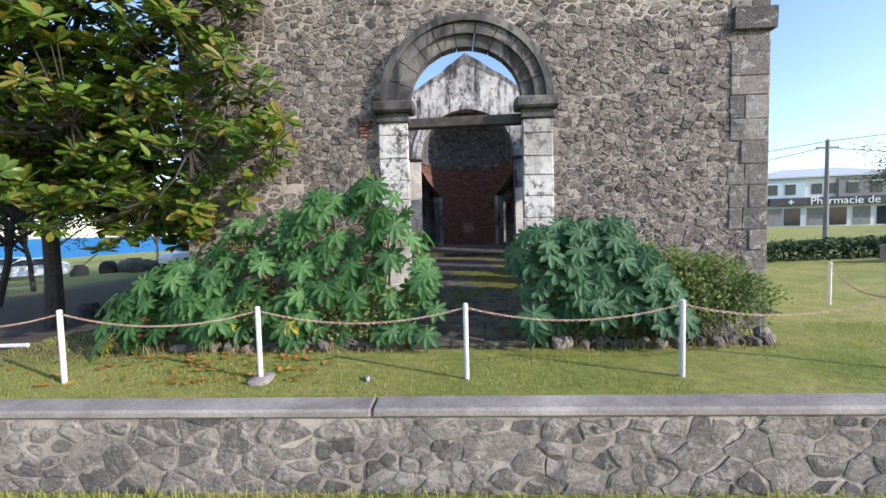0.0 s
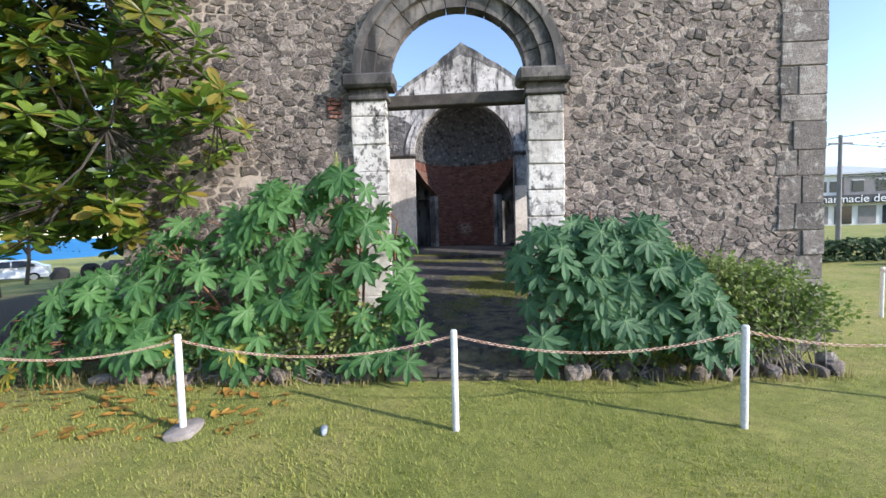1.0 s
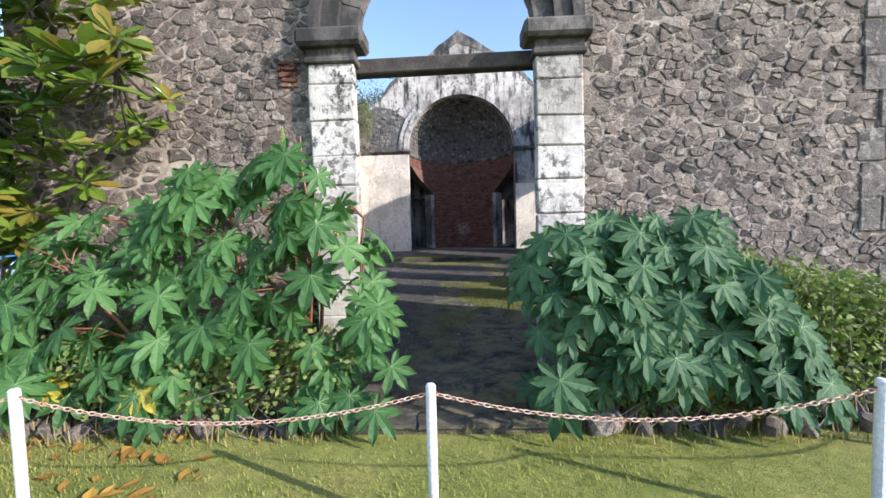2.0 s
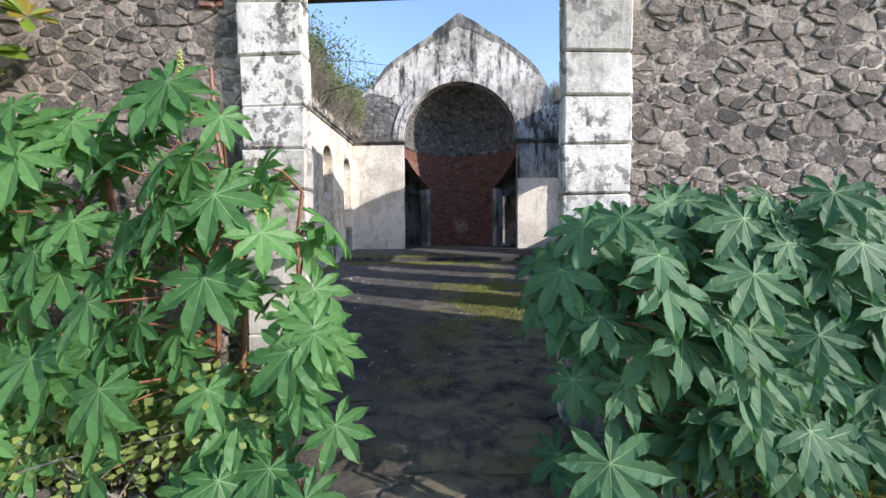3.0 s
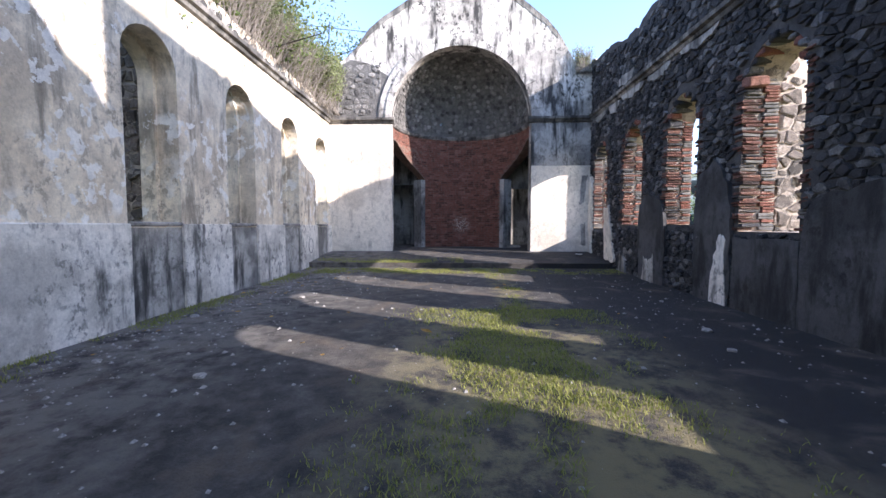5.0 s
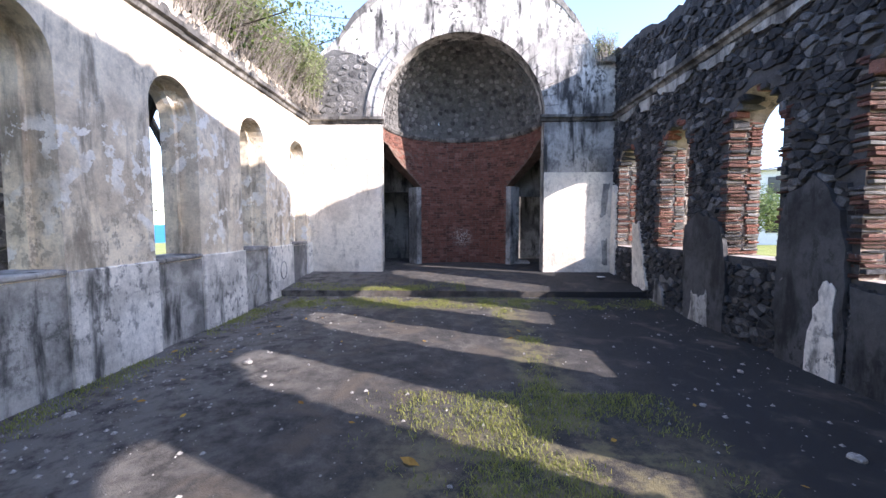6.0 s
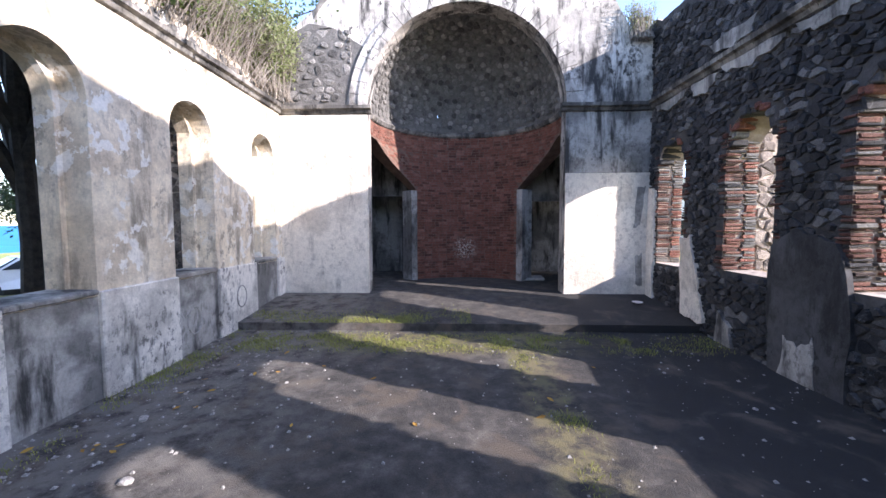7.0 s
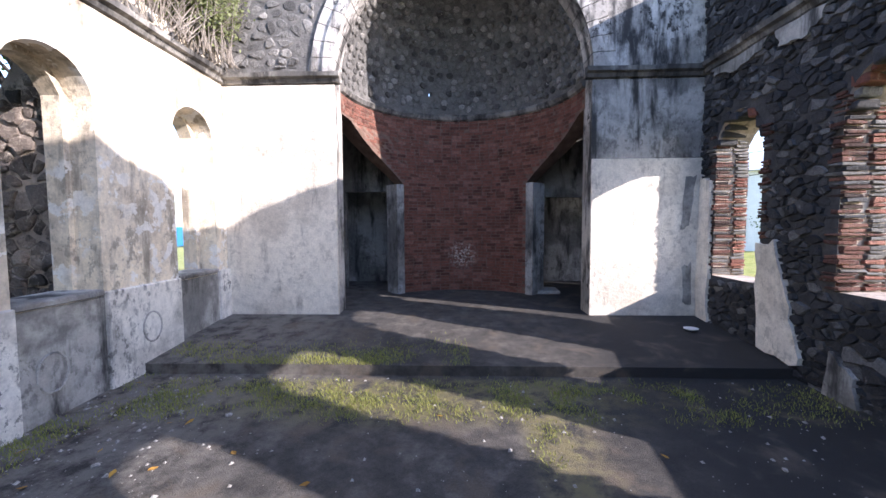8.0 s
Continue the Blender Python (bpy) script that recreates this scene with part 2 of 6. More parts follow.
def tube(bm, pts, radii, sides=6, cap=True):
    """A tapered tube along points."""
    rings = []
    for i, p in enumerate(pts):
        p = Vector(p)
        d = (Vector(pts[min(i + 1, len(pts) - 1)]) - Vector(pts[max(i - 1, 0)])).normalized()
        a = d.orthogonal().normalized() if abs(d.z) > 0.9 else d.cross(Vector((0, 0, 1))).normalized()
        b = d.cross(a)
        r = radii[i] if isinstance(radii, (list, tuple)) else radii
        rings.append([bm.verts.new(p + r * (math.cos(k * math.tau / sides) * a + math.sin(k * math.tau / sides) * b)) for k in range(sides)])
    for r0, r1 in zip(rings, rings[1:]):
        for k in range(sides):
            bm.faces.new((r0[k], r0[(k + 1) % sides], r1[(k + 1) % sides], r1[k]))
    if cap:
        bm.faces.new(rings[0][::-1])
        bm.faces.new(rings[-1])
    return bm


def clip_half(poly, p, n):
    out = []
    for i, a in enumerate(poly):
        b = poly[(i + 1) % len(poly)]
        da, db = (a[0] - p[0]) * n[0] + (a[1] - p[1]) * n[1], (b[0] - p[0]) * n[0] + (b[1] - p[1]) * n[1]
        if da <= 0:
            out.append(a)
        if da * db < 0:
            t = da / (da - db)
            out.append((a[0] + t * (b[0] - a[0]), a[1] + t * (b[1] - a[1])))
    return out


def rubble_cells(u0, u1, v0, v1, su, sv, seed, jit=0.42, joint=0.86, clear=None, rounded=True, sparse=0.2, loose=False, vary=0.0):
    """Irregular stone outlines that fill a rectangle; clear(u, v) leaves openings free."""
    rng = random.Random(seed)
    nu, nv = max(1, round((u1 - u0) / su)), max(1, round((v1 - v0) / sv))
    su, sv = (u1 - u0) / nu, (v1 - v0) / nv
    pts = {}
    for j in range(-2, nv + 2):
        for i in range(-2, nu + 2):
            if rng.random() < sparse + vary * 1.6 * noise.noise((i * su / 0.5, j * sv / 0.42, seed)):
                continue
            pts[i, j] = (i + 0.5 + (0.25 if j % 2 else -0.25) + rng.uniform(-jit, jit), j + 0.5 + rng.uniform(-jit, jit))
    cells = []
    for (i, j), p in pts.items():
        if not (-0.4 < p[0] < nu + 0.4 and -0.4 < p[1] < nv + 0.4):
            continue
        poly = [(p[0] - 1.3, p[1] - 1.2), (p[0] + 1.3, p[1] - 1.2), (p[0] + 1.3, p[1] + 1.2), (p[0] - 1.3, p[1] + 1.2)]
        for dj in range(-2, 3):
            for di in range(-2, 3):
                q = pts.get((i + di, j + dj))
                if q and q != p:
                    poly = clip_half(poly, ((p[0] + q[0]) / 2, (p[1] + q[1]) / 2), (q[0] - p[0], q[1] - p[1]))
        for pp, n in (((0, 0), (-1, 0)), ((nu, 0), (1, 0)), ((0, 0), (0, -1)), ((0, nv), (0, 1))):
            poly = clip_half(poly, pp, n) if poly else poly
        if len(poly) < 3:
            continue
        poly = [(u0 + a * su, v0 + b * sv) for a, b in poly]
        c = (sum(a for a, _ in poly) / len(poly), sum(b for _, b in poly) / len(poly))
        k = joint * (rng.uniform(0.92, 1.04) if rng.random() < 0.7 else rng.uniform(0.66, 0.9))
        poly = [(c[0] + (a - c[0]) * k, c[1] + (b - c[1]) * k) for a, b in poly]
        if clear and (clear(*c) or not loose and any(clear(*q) for q in poly)):
            continue
        soft = rounded
        if rounded == "mix":
            soft = True if rng.random() < 0.25 else None
        if soft is None:
            wob = []
            for a, b in zip(poly, poly[1:] + poly[:1]):
                d = math.hypot(b[0] - a[0], b[1] - a[1])
                j = 0.13 * d
                wob.append((a[0] + rng.uniform(-j, j) * 0.5, a[1] + rng.uniform(-j, j) * 0.5))
                if d > 0.45 * min(su, sv):
                    f = rng.uniform(0.35, 0.65)
                    wob.append((a[0] + (b[0] - a[0]) * f + rng.uniform(-j, j), a[1] + (b[1] - a[1]) * f + rng.uniform(-j, j)))
            poly = wob
        elif soft:
            cut = []
            for a, b in zip(poly, poly[1:] + poly[:1]):
                if math.hypot(b[0] - a[0], b[1] - a[1]) < 0.3 * min(su, sv):
                    cut.append(((a[0] + b[0]) / 2, (a[1] + b[1]) / 2))
                else:
                    cut += [(a[0] * 0.76 + b[0] * 0.24, a[1] * 0.76 + b[1] * 0.24), (a[0] * 0.24 + b[0] * 0.76, a[1] * 0.24 + b[1] * 0.76)]
            poly = cut
        if len(poly) >= 3:
            cells.append((c, poly, rng.random()))
    return cells


def lay_stones(name, parent, cells, place, h0, h1, mat, mat_rest, near=None, limit=300, sink=0.02, dome=0.7):
    """Sets the outlines as raised stones on a surface: place(u, v, w) gives the point w above it.
    The nearest are objects of their own, the rest one joined mesh."""
    cells = sorted(cells, key=near) if near else cells
    V, F = [], []
    for n, (c, poly, r) in enumerate(cells):
        h = h0 + (h1 - h0) * r
        tu, tv = (math.sin(r * 91) * 0.25 * h, math.cos(r * 57) * 0.25 * h)
        k = len(poly)
        vs = [place(a, b, -sink) for a, b in poly]
        vs += [place(c[0] + (a - c[0]) * 0.95, c[1] + (b - c[1]) * 0.95, h * 0.6) for a, b in poly]
        vs += [place(c[0] + (a - c[0]) * dome, c[1] + (b - c[1]) * dome, h + tu * (a - c[0]) * 8 + tv * (b - c[1]) * 8) for a, b in poly]
        fs = [(i + q * k, (i + 1) % k + q * k, (i + 1) % k + (q + 1) * k, i + (q + 1) * k) for q in (0, 1) for i in range(k)]
        fs.append(tuple(range(2 * k, 3 * k)))
        if n < limit:
            mesh_ob(name, vs, fs, mat, parent=parent, smooth=False)
        else:
            o = len(V)
            V += vs
            F += [tuple(i + o for i in f) for f in fs]
    if V:
        tagged(mesh_ob(name + "s_beyond", V, F, mat_rest, parent=parent), kind="stuff")


def arch_v(u, o):
    """Height of an arched opening's head at u. o: (u0, u1, sill, spring)."""
    r, c = (o[1] - o[0]) / 2, (o[0] + o[1]) / 2
    return o[3] + math.sqrt(max(0, r * r - (u - c) ** 2)) * (o[4] if len(o) > 4 else 1.0)


def wall_mesh(name, place, u0, u1, v0, top, thick, openings, mats, steps=14, extra=()):
    """A thick wall with arched openings. place(u, v, w): w from 0 (face) to -thick (back). mats: face, back, reveal."""
    us = {u0, u1, *extra}
    for o in openings:
        us |= {o[0] + (o[1] - o[0]) * (1 - math.cos(math.pi * k / steps)) / 2 for k in range(steps + 1)}
    us = sorted(u for u in us if u0 <= u <= u1)
    V, F, I = [], [], []

    def quad(ps, i):
        F.append(tuple(range(len(V), len(V) + 4)))
        V.extend(place(*p) for p in ps)
        I.append(i)

    def slab(a, b, la, lb, ha, hb):
        quad(((a, la, 0), (b, lb, 0), (b, hb, 0), (a, ha, 0)), 0)
        quad(((b, lb, -thick), (a, la, -thick), (a, ha, -thick), (b, hb, -thick)), 1)
        quad(((a, ha, 0), (b, hb, 0), (b, hb, -thick), (a, ha, -thick)), 2)
        quad(((b, lb, 0), (a, la, 0), (a, la, -thick), (b, lb, -thick)), 2)

    for a, b in zip(us, us[1:]):
        o = next((o for o in openings if o[0] - 1e-6 <= a and b <= o[1] + 1e-6), None)
        if o:
            if o[2] > v0:
                slab(a, b, v0, v0, o[2], o[2])
            slab(a, b, arch_v(a, o), arch_v(b, o), top(a), top(b))
        else:
            slab(a, b, v0, v0, top(a), top(b))
    for o in openings:
        for u in o[:2]:
            quad(((u, max(o[2], v0), 0), (u, o[3], 0), (u, o[3], -thick), (u, max(o[2], v0), -thick)), 2)
    for u in (u0, u1):
        quad(((u, v0, 0), (u, top(u), 0), (u, top(u), -thick), (u, v0, -thick)), 2)
    ob = mesh_ob(name, V, F, mats, I)
    bm = bmesh.new()
    bm.from_mesh(ob.data)
    bmesh.ops.remove_doubles(bm, verts=bm.verts, dist=0.0005)
    bmesh.ops.recalc_face_normals(bm, faces=bm.faces)
    bm.to_mesh(ob.data)
    bm.free()
    return ob


def jag(seed, amp, size):
    """Uneven broken line: a smooth random offset along a wall's top."""
    return lambda u: amp * (noise.noise((u / size, seed * 7.3, 0)) + 0.6 * noise.noise((u / size * 3.1, seed * 3.7, 5)))


def pieces(u, table):
    """Straight-line interpolation in a short table of (u, value)."""
    for (a, va), (b, vb) in zip(table, table[1:]):
        if u <= b:
            return va + (vb - va) * max(0, (u - a)) / (b - a)
    return table[-1][1]


# ---- plan ----
LAWN, STREET = -0.41, -0.44
NAVE_L, NAVE_R = -3.71, 4.255
CHANCEL = 12.15
FRONT_W, BACK_Y = 0.6, 12.6
PITCH = 2.1
WIN_L = [(4.62 + PITCH * k, 5.54 + PITCH * k, 1.1, 3.14) for k in range(4)]
WIN_R = [(0.95, 1.62, 1.08, 3.02), (2.72, 3.7, 1.08, 3.02)] + [(4.83, 5.84, 1.0, 3.0), (6.86, 7.84, 1.1, 2.95), (8.84, 9.8, 1.1, 2.95), (10.86, 11.8, 1.02, 2.98)]
APSE_X, APSE_Y, APSE_R = 0.33, 12.5, 2.13
SPRING = 4.33

# ---- ground ----
def terrain(x, y):
    """Height of the land: the street, the lawn behind the boundary wall, falling to the beach on the sea side."""
    if y < -3.45:
        return STREET
    z = LAWN
    if x < -7:
        z -= min(1.3, (-7 - x) * 0.055)
    if x < -58:
        z -= (-58 - x) * 0.08
    if x > 9:
        z += min(0.75, (x - 9) * 0.03)
    if y > 70:
        z -= (y - 70) * 0.05
    return max(z, -7)


gx = sorted({-3000, -900, -300, -140, -100, *range(-80, -20, 6), *range(-20, 30, 2), *range(30, 80, 10), 120, 300, 900, 3000})
gy = sorted({-3000, -600, -120, -60, -30, -14, -8, -5, -3.46, -3.44, -2.8, -2.2, *range(-1, 26, 2), *range(26, 80, 8), 110, 200, 600, 3000})
gv = [(x, y, terrain(x, y) + (0.025 * noise.noise((x * 0.6, y * 0.6, 0)) if -30 < x < 30 and -3.4 < y < 30 else 0)) for y in gy for x in gx]
gf = [(j * len(gx) + i, j * len(gx) + i + 1, (j + 1) * len(gx) + i + 1, (j + 1) * len(gx) + i) for j in range(len(gy) - 1) for i in range(len(gx) - 1)]
gm, nt, sh, v = begin("lawn")
g1, g2, g3 = noise_of(nt, v, 0.8, 6, 0.6), noise_of(nt, v, 9, 6, 0.7), noise_of(nt, v, 120, 3, 0.6)
col = ramp_of(nt, g1, [(0.3, (0.23, 0.28, 0.06)), (0.5, (0.35, 0.36, 0.095)), (0.72, (0.48, 0.41, 0.17))])
col = blend(nt, 0.7, col, ramp_of(nt, g2, [(0.3, (0.5, 0.55, 0.4)), (0.7, (1.25, 1.2, 1.0))]), "MULTIPLY")
col = blend(nt, 0.6, col, ramp_of(nt, g3, [(0.3, (0.4,) * 3), (0.7, (1.3,) * 3)]), "MULTIPLY")
sep = nt.nodes.new("ShaderNodeSeparateXYZ")
nt.links.new(v, sep.inputs[0])
soil = nt.nodes.new("ShaderNodeMath")
soil.operation = "MULTIPLY"
nt.links.new(sharpen(nt, sep.outputs[0], -3.2, -5.2), soil.inputs[0])
nt.links.new(sharpen(nt, sep.outputs[1], -1.5, -0.5), soil.inputs[1])
soil2 = nt.nodes.new("ShaderNodeMath")
soil2.operation = "MULTIPLY"
nt.links.new(soil.outputs[0], soil2.inputs[0])
nt.links.new(sharpen(nt, sep.outputs[0], -20, -14), soil2.inputs[1])
col = blend(nt, soil2.outputs[0], col, blend(nt, g2, (0.05, 0.035, 0.025), (0.13, 0.095, 0.065)))
nt.links.new(col, sh.inputs["Base Color"])
sh.inputs["Roughness"].default_value = 0.95
relief(nt, sh, g3, 0.03)
M["lawn"] = gm
ground = tagged(mesh_ob("ground", gv, gf, M["lawn"]), "mown green and yellowing lawn falling towards the sea", "ground", kind="structure")

sm, nt, sh, v = begin("sea")
s1 = noise_of(nt, stretched(nt, (0.05, 0.3, 1)), 1.0, 4)
nt.links.new(ramp_of(nt, s1, [(0.3, (0.008, 0.17, 0.38)), (0.7, (0.015, 0.25, 0.5))]), sh.inputs["Base Color"])
sh.inputs["Roughness"].default_value = 0.6
sh.inputs["Specular IOR Level"].default_value = 0.1
relief(nt, sh, noise_of(nt, v, 1.5, 4), 0.1)
tagged(mesh_ob("water", [(-4500, -60, -2.6), (-62, -60, -2.6), (-62, 4500, -2.6), (-4500, 4500, -2.6)], [(0, 1, 2, 3)], sm), "calm turquoise blue sea", "sea", kind="structure")

# ---- nave floor, steps ----
def floor_z(x, y):
    """The earth floor rises gently from the doorway to the chancel step."""
    return pieces(y, [(0, -0.2), (5, -0.12), (8, -0.075), (10.2, -0.01)]) + 0.02 * noise.noise((x * 0.7, y * 0.7, 3)) + 0.008 * noise.noise((x * 3, y * 3, 3))


fm, nt, sh, v = begin("floor")
f1, f2, f3, f4 = noise_of(nt, v, 0.55, 6, 0.6, 0.3), noise_of(nt, v, 4, 6, 0.7), noise_of(nt, v, 70, 4, 0.7), noise_of(nt, v, 1.7, 5, 0.6, 0.5)
col = ramp_of(nt, f2, [(0.32, (0.035, 0.033, 0.032)), (0.52, (0.078, 0.072, 0.066)), (0.7, (0.16, 0.146, 0.128))])
col = blend(nt, 0.6, col, ramp_of(nt, f1, [(0.35, (0.55,) * 3), (0.65, (1.2, 1.15, 1.1))]), "MULTIPLY")
col = blend(nt, sharpen(nt, f4, 0.5, 0.68), col, (0.115, 0.092, 0.07))
col = blend(nt, 0.5, col, ramp_of(nt, f3, [(0.3, (0.5,) * 3), (0.75, (1.4,) * 3)]), "MULTIPLY")
fs = nt.nodes.new("ShaderNodeSeparateXYZ")
nt.links.new(v, fs.inputs[0])


def times(a, b):
    m = nt.nodes.new("ShaderNodeMath")
    m.operation = "MULTIPLY"
    nt.links.new(a, m.inputs[0])
    nt.links.new(b, m.inputs[1])
    return m.outputs[0]


fine_patch = sharpen(nt, f2, 0.38, 0.62)
for lo0, lo1, hi1, hi0, axis, tint, k in ((8.9, 9.4, 9.9, 10.2, 1, (0.16, 0.14, 0.06), fine_patch), (0.75, 1.0, 1.3, 1.6, 0, (0.17, 0.145, 0.075), fine_patch), (-5.0, -4.0, -3.4, -2.7, 0, (0.17, 0.115, 0.085), fine_patch)):
    band = times(sharpen(nt, fs.outputs[axis], lo0, lo1), sharpen(nt, fs.outputs[axis], hi0, hi1))
    col = blend(nt, times(times(band, k), sharpen(nt, fs.outputs[1], 10.25, 10.05)), col, tint)
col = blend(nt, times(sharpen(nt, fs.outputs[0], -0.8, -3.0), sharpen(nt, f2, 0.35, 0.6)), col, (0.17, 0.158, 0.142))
# Shade beside the east wall, painted into the floor colour in patches.
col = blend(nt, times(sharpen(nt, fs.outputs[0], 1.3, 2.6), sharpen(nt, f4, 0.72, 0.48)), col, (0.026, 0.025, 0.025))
mid_bed = times(times(sharpen(nt, fs.outputs[0], -0.9, 0.3), sharpen(nt, fs.outputs[0], 2.6, 1.5)), sharpen(nt, fs.outputs[1], 5.4, 4.2))
col = blend(nt, times(mid_bed, fine_patch), col, (0.2, 0.17, 0.09))
nt.links.new(col, sh.inputs["Base Color"])
sh.inputs["Roughness"].default_value = 0.9
relief(nt, sh, f3, 0.02)
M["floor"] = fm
fx = [NAVE_L - 0.3 + (NAVE_R + 0.6 - NAVE_L) * k / 40 for k in range(41)]
fy = [0.05 + (10.25 - 0.05) * k / 50 for k in range(51)]
fv = [(x, y, floor_z(x, y)) for y in fy for x in fx]
ff = [(j * 41 + i, j * 41 + i + 1, (j + 1) * 41 + i + 1, (j + 1) * 41 + i) for j in range(50) for i in range(40)]
tagged(mesh_ob("floor", fv, ff, M["floor"], smooth=True), "dusty dark earth and broken screed nave floor with painted east-side shade", "floor", kind="structure")
px = [NAVE_L - 0.3, NAVE_R + 0.3]
pv = [(px[0], 10.2, -0.1), (px[1], 10.2, -0.1), (px[0], 10.2, 0.115), (px[1], 10.2, 0.115), (px[0], 12.1, 0.3), (px[1], 12.1, 0.3), (px[0], 17.5, 0.33), (px[1], 17.5, 0.33)]
tagged(mesh_ob("chancel_floor", pv, [(0, 1, 3, 2), (2, 3, 5, 4), (4, 5, 7, 6)], M["floor"]), "raised chancel floor of worn dark screed", "floor", kind="structure")
door_step = tagged(new("door_step"), "worn dark stone threshold steps under the church doorway", "step", kind="structure")
for k, (ya, yb, z) in enumerate(((-0.8, -0.44, -0.34), (-0.46, 0.16, -0.195))):
    part("step_core", box_bm(-0.82, 0.82, ya + 0.02, yb, z - 0.25, z, 0.02, None, 0.01), M["floor"], door_step)
    flags = rubble_cells(-0.82, 0.82, ya, yb, 0.34, 0.24, 15 + k, joint=0.96, rounded=None)
    lay_stones("flagstone", door_step, flags, lambda u, v, w, z=z: (u, v, z + w), 0.006, 0.022, M["floor"], M["floor"], dome=0.93)

# ---- front wall ----
def front_at(u, v, w):
    return (u, -w, v)


DOOR_HALF, DOOR_SPRING = 0.82, 2.93
front_top = jag(1, 0.12, 0.9)
wall_front = wall_mesh("wall_front", front_at, -4.2, 4.22, -0.7, lambda u: 6.3 + front_top(u), 0.2,
                       [(-1.1, 1.1, -0.7, 2.95)], [M["mortar"], M["dark_mortar"], M["mortar"]], extra=[-4.2 + 0.3 * k for k in range(29)])
tagged(wall_front, "rubble stone church front wall in pale lime mortar", "wall", kind="structure")
inner_leaf = wall_mesh("inner_leaf", lambda u, v, w: (u, 0.204 - w, v), -4.2, 4.36, -0.7, lambda u: 6.22 + front_top(u), FRONT_W - 0.204,
                       [(-1.3, 1.28, -0.7, 2.95)], [M["dark_mortar"], M["dado"], M["ashlar"]], extra=[-4.2 + 0.3 * k for k in range(28)])
inner_leaf.parent = wall_front


def ring_block(a0, a1, r0, r1, y0, y1, cx, cz, squash=1.0, bevel=0.01):
    bm = bmesh.new()
    rings = []
    for a in (a0, (a0 + a1) / 2, a1):
        rings.append([bm.verts.new((cx + r * math.cos(a), y, cz + r * math.sin(a) * squash)) for r, y in ((r0, y0), (r1, y0), (r1, y1), (r0, y1))])
    for p, q in zip(rings, rings[1:]):
        for k in range(4):
            bm.faces.new((p[k], p[(k + 1) % 4], q[(k + 1) % 4], q[k]))
    bm.faces.new(rings[0][::-1])
    bm.faces.new(rings[-1])
    bmesh.ops.recalc_face_normals(bm, faces=bm.faces)
    return bm


doorway = tagged(new("door_1"), "round-arched stone church doorway with limewashed jambs", "doorway", kind="structure")
for s in (-1, 1):
    z = -0.45
    rng = random.Random(5 + s)
    while z < 2.66:
        hgt = min(rng.uniform(0.25, 0.34), 2.68 - z)
        if 2.68 - z - hgt < 0.12:
            hgt = 2.68 - z
        xs = sorted((s * DOOR_HALF, s * 1.24))
        part("jamb_block", box_bm(xs[0], xs[1], -0.1 + rng.uniform(-0.008, 0.008), 0.04, z + 0.002, z + hgt - 0.002, 0.012, None, 0.007), M["lime"], doorway)
        z += hgt
    a, b = sorted((s * 0.79, s * 1.27))
    part("necking", box_bm(a, b, -0.13, 0.06, 2.68, 2.73, 0.01), M["ashlar"], doorway)
    part("necking", box_bm(*sorted((s * 0.81, s * 1.25)), -0.11, 0.05, 2.73, 2.81, 0.004), M["ashlar"], doorway)
    a, b = sorted((s * 0.71, s * 1.32))
    part("impost", box_bm(a, b, -0.2, 0.12, 2.81, 2.97, 0.03), M["ashlar"], doorway, "blackened moulded impost block")
NV = 11
for k in range(NV):
    a0, a1 = math.pi * k / NV + 0.006, math.pi * (k + 1) / NV - 0.006
    part("voussoir", ring_block(a0, a1, 0.80, 0.97, -0.06, 0.1, 0.02, DOOR_SPRING + 0.03, 0.95), M["ashlar"], doorway)
    part("voussoir", ring_block(a0, a1, 0.97, 1.12, -0.12, 0.2, 0.02, DOOR_SPRING + 0.03, 0.95), M["ashlar"], doorway)
for k in range(NV * 2):
    a0, a1 = math.pi * k / NV / 2, math.pi * (k + 1) / NV / 2
    part("hood_moulding", ring_block(a0, a1, 1.12, 1.22, -0.16, 0.2, 0.02, DOOR_SPRING + 0.03, 0.96), M["ashlar"], doorway)
bm = box_bm(-1.13, 1.13, 0.045, 0.19, 2.64, 2.78, 0.012)
for vtx in bm.verts:
    vtx.co.z += 0.012 * vtx.co.x
lintel = part("lintel_beam", bm, M["timber"], None)
tagged(lintel, "dark weathered timber beam across the church doorway", "beam")

# quoins on the street corner
z, k = -0.6, 0
rng = random.Random(3)
while z < 6.2:
    hgt = rng.uniform(0.24, 0.33)
    out = 0.06 if 3.85 < z + hgt / 2 < 4.2 else 0.0
    split = 4.24 - (0.52 if out or rng.random() < 0.3 else rng.uniform(0.24, 0.38))
    face = -0.012 - rng.uniform(0, 0.02)
    part("quoin", box_bm(split, 4.24 + out, face - out, 0.3 if k % 2 else 0.55, z + 0.003, z + hgt - 0.003, 0.008, None, 0.005), M["quoin"], wall_front)
    if split > 3.8 and rng.random() < 0.4:
        part("quoin", box_bm(rng.uniform(3.66, 3.72), split - 0.006, face + rng.uniform(-0.008, 0.008), 0.3, z + 0.005, z + hgt - 0.006, 0.01, None, 0.007), M["quoin"], wall_front)
    z += hgt
    k += 1


def front_clear(u, v):
    if abs(u - 0.01) < 1.255 and v < 2.8 or abs(u - 0.01) < 1.34 and 2.78 < v < 2.98:
        return True
    return v >= 2.9 and math.hypot(u - 0.02, (v - DOOR_SPRING)) < 1.27


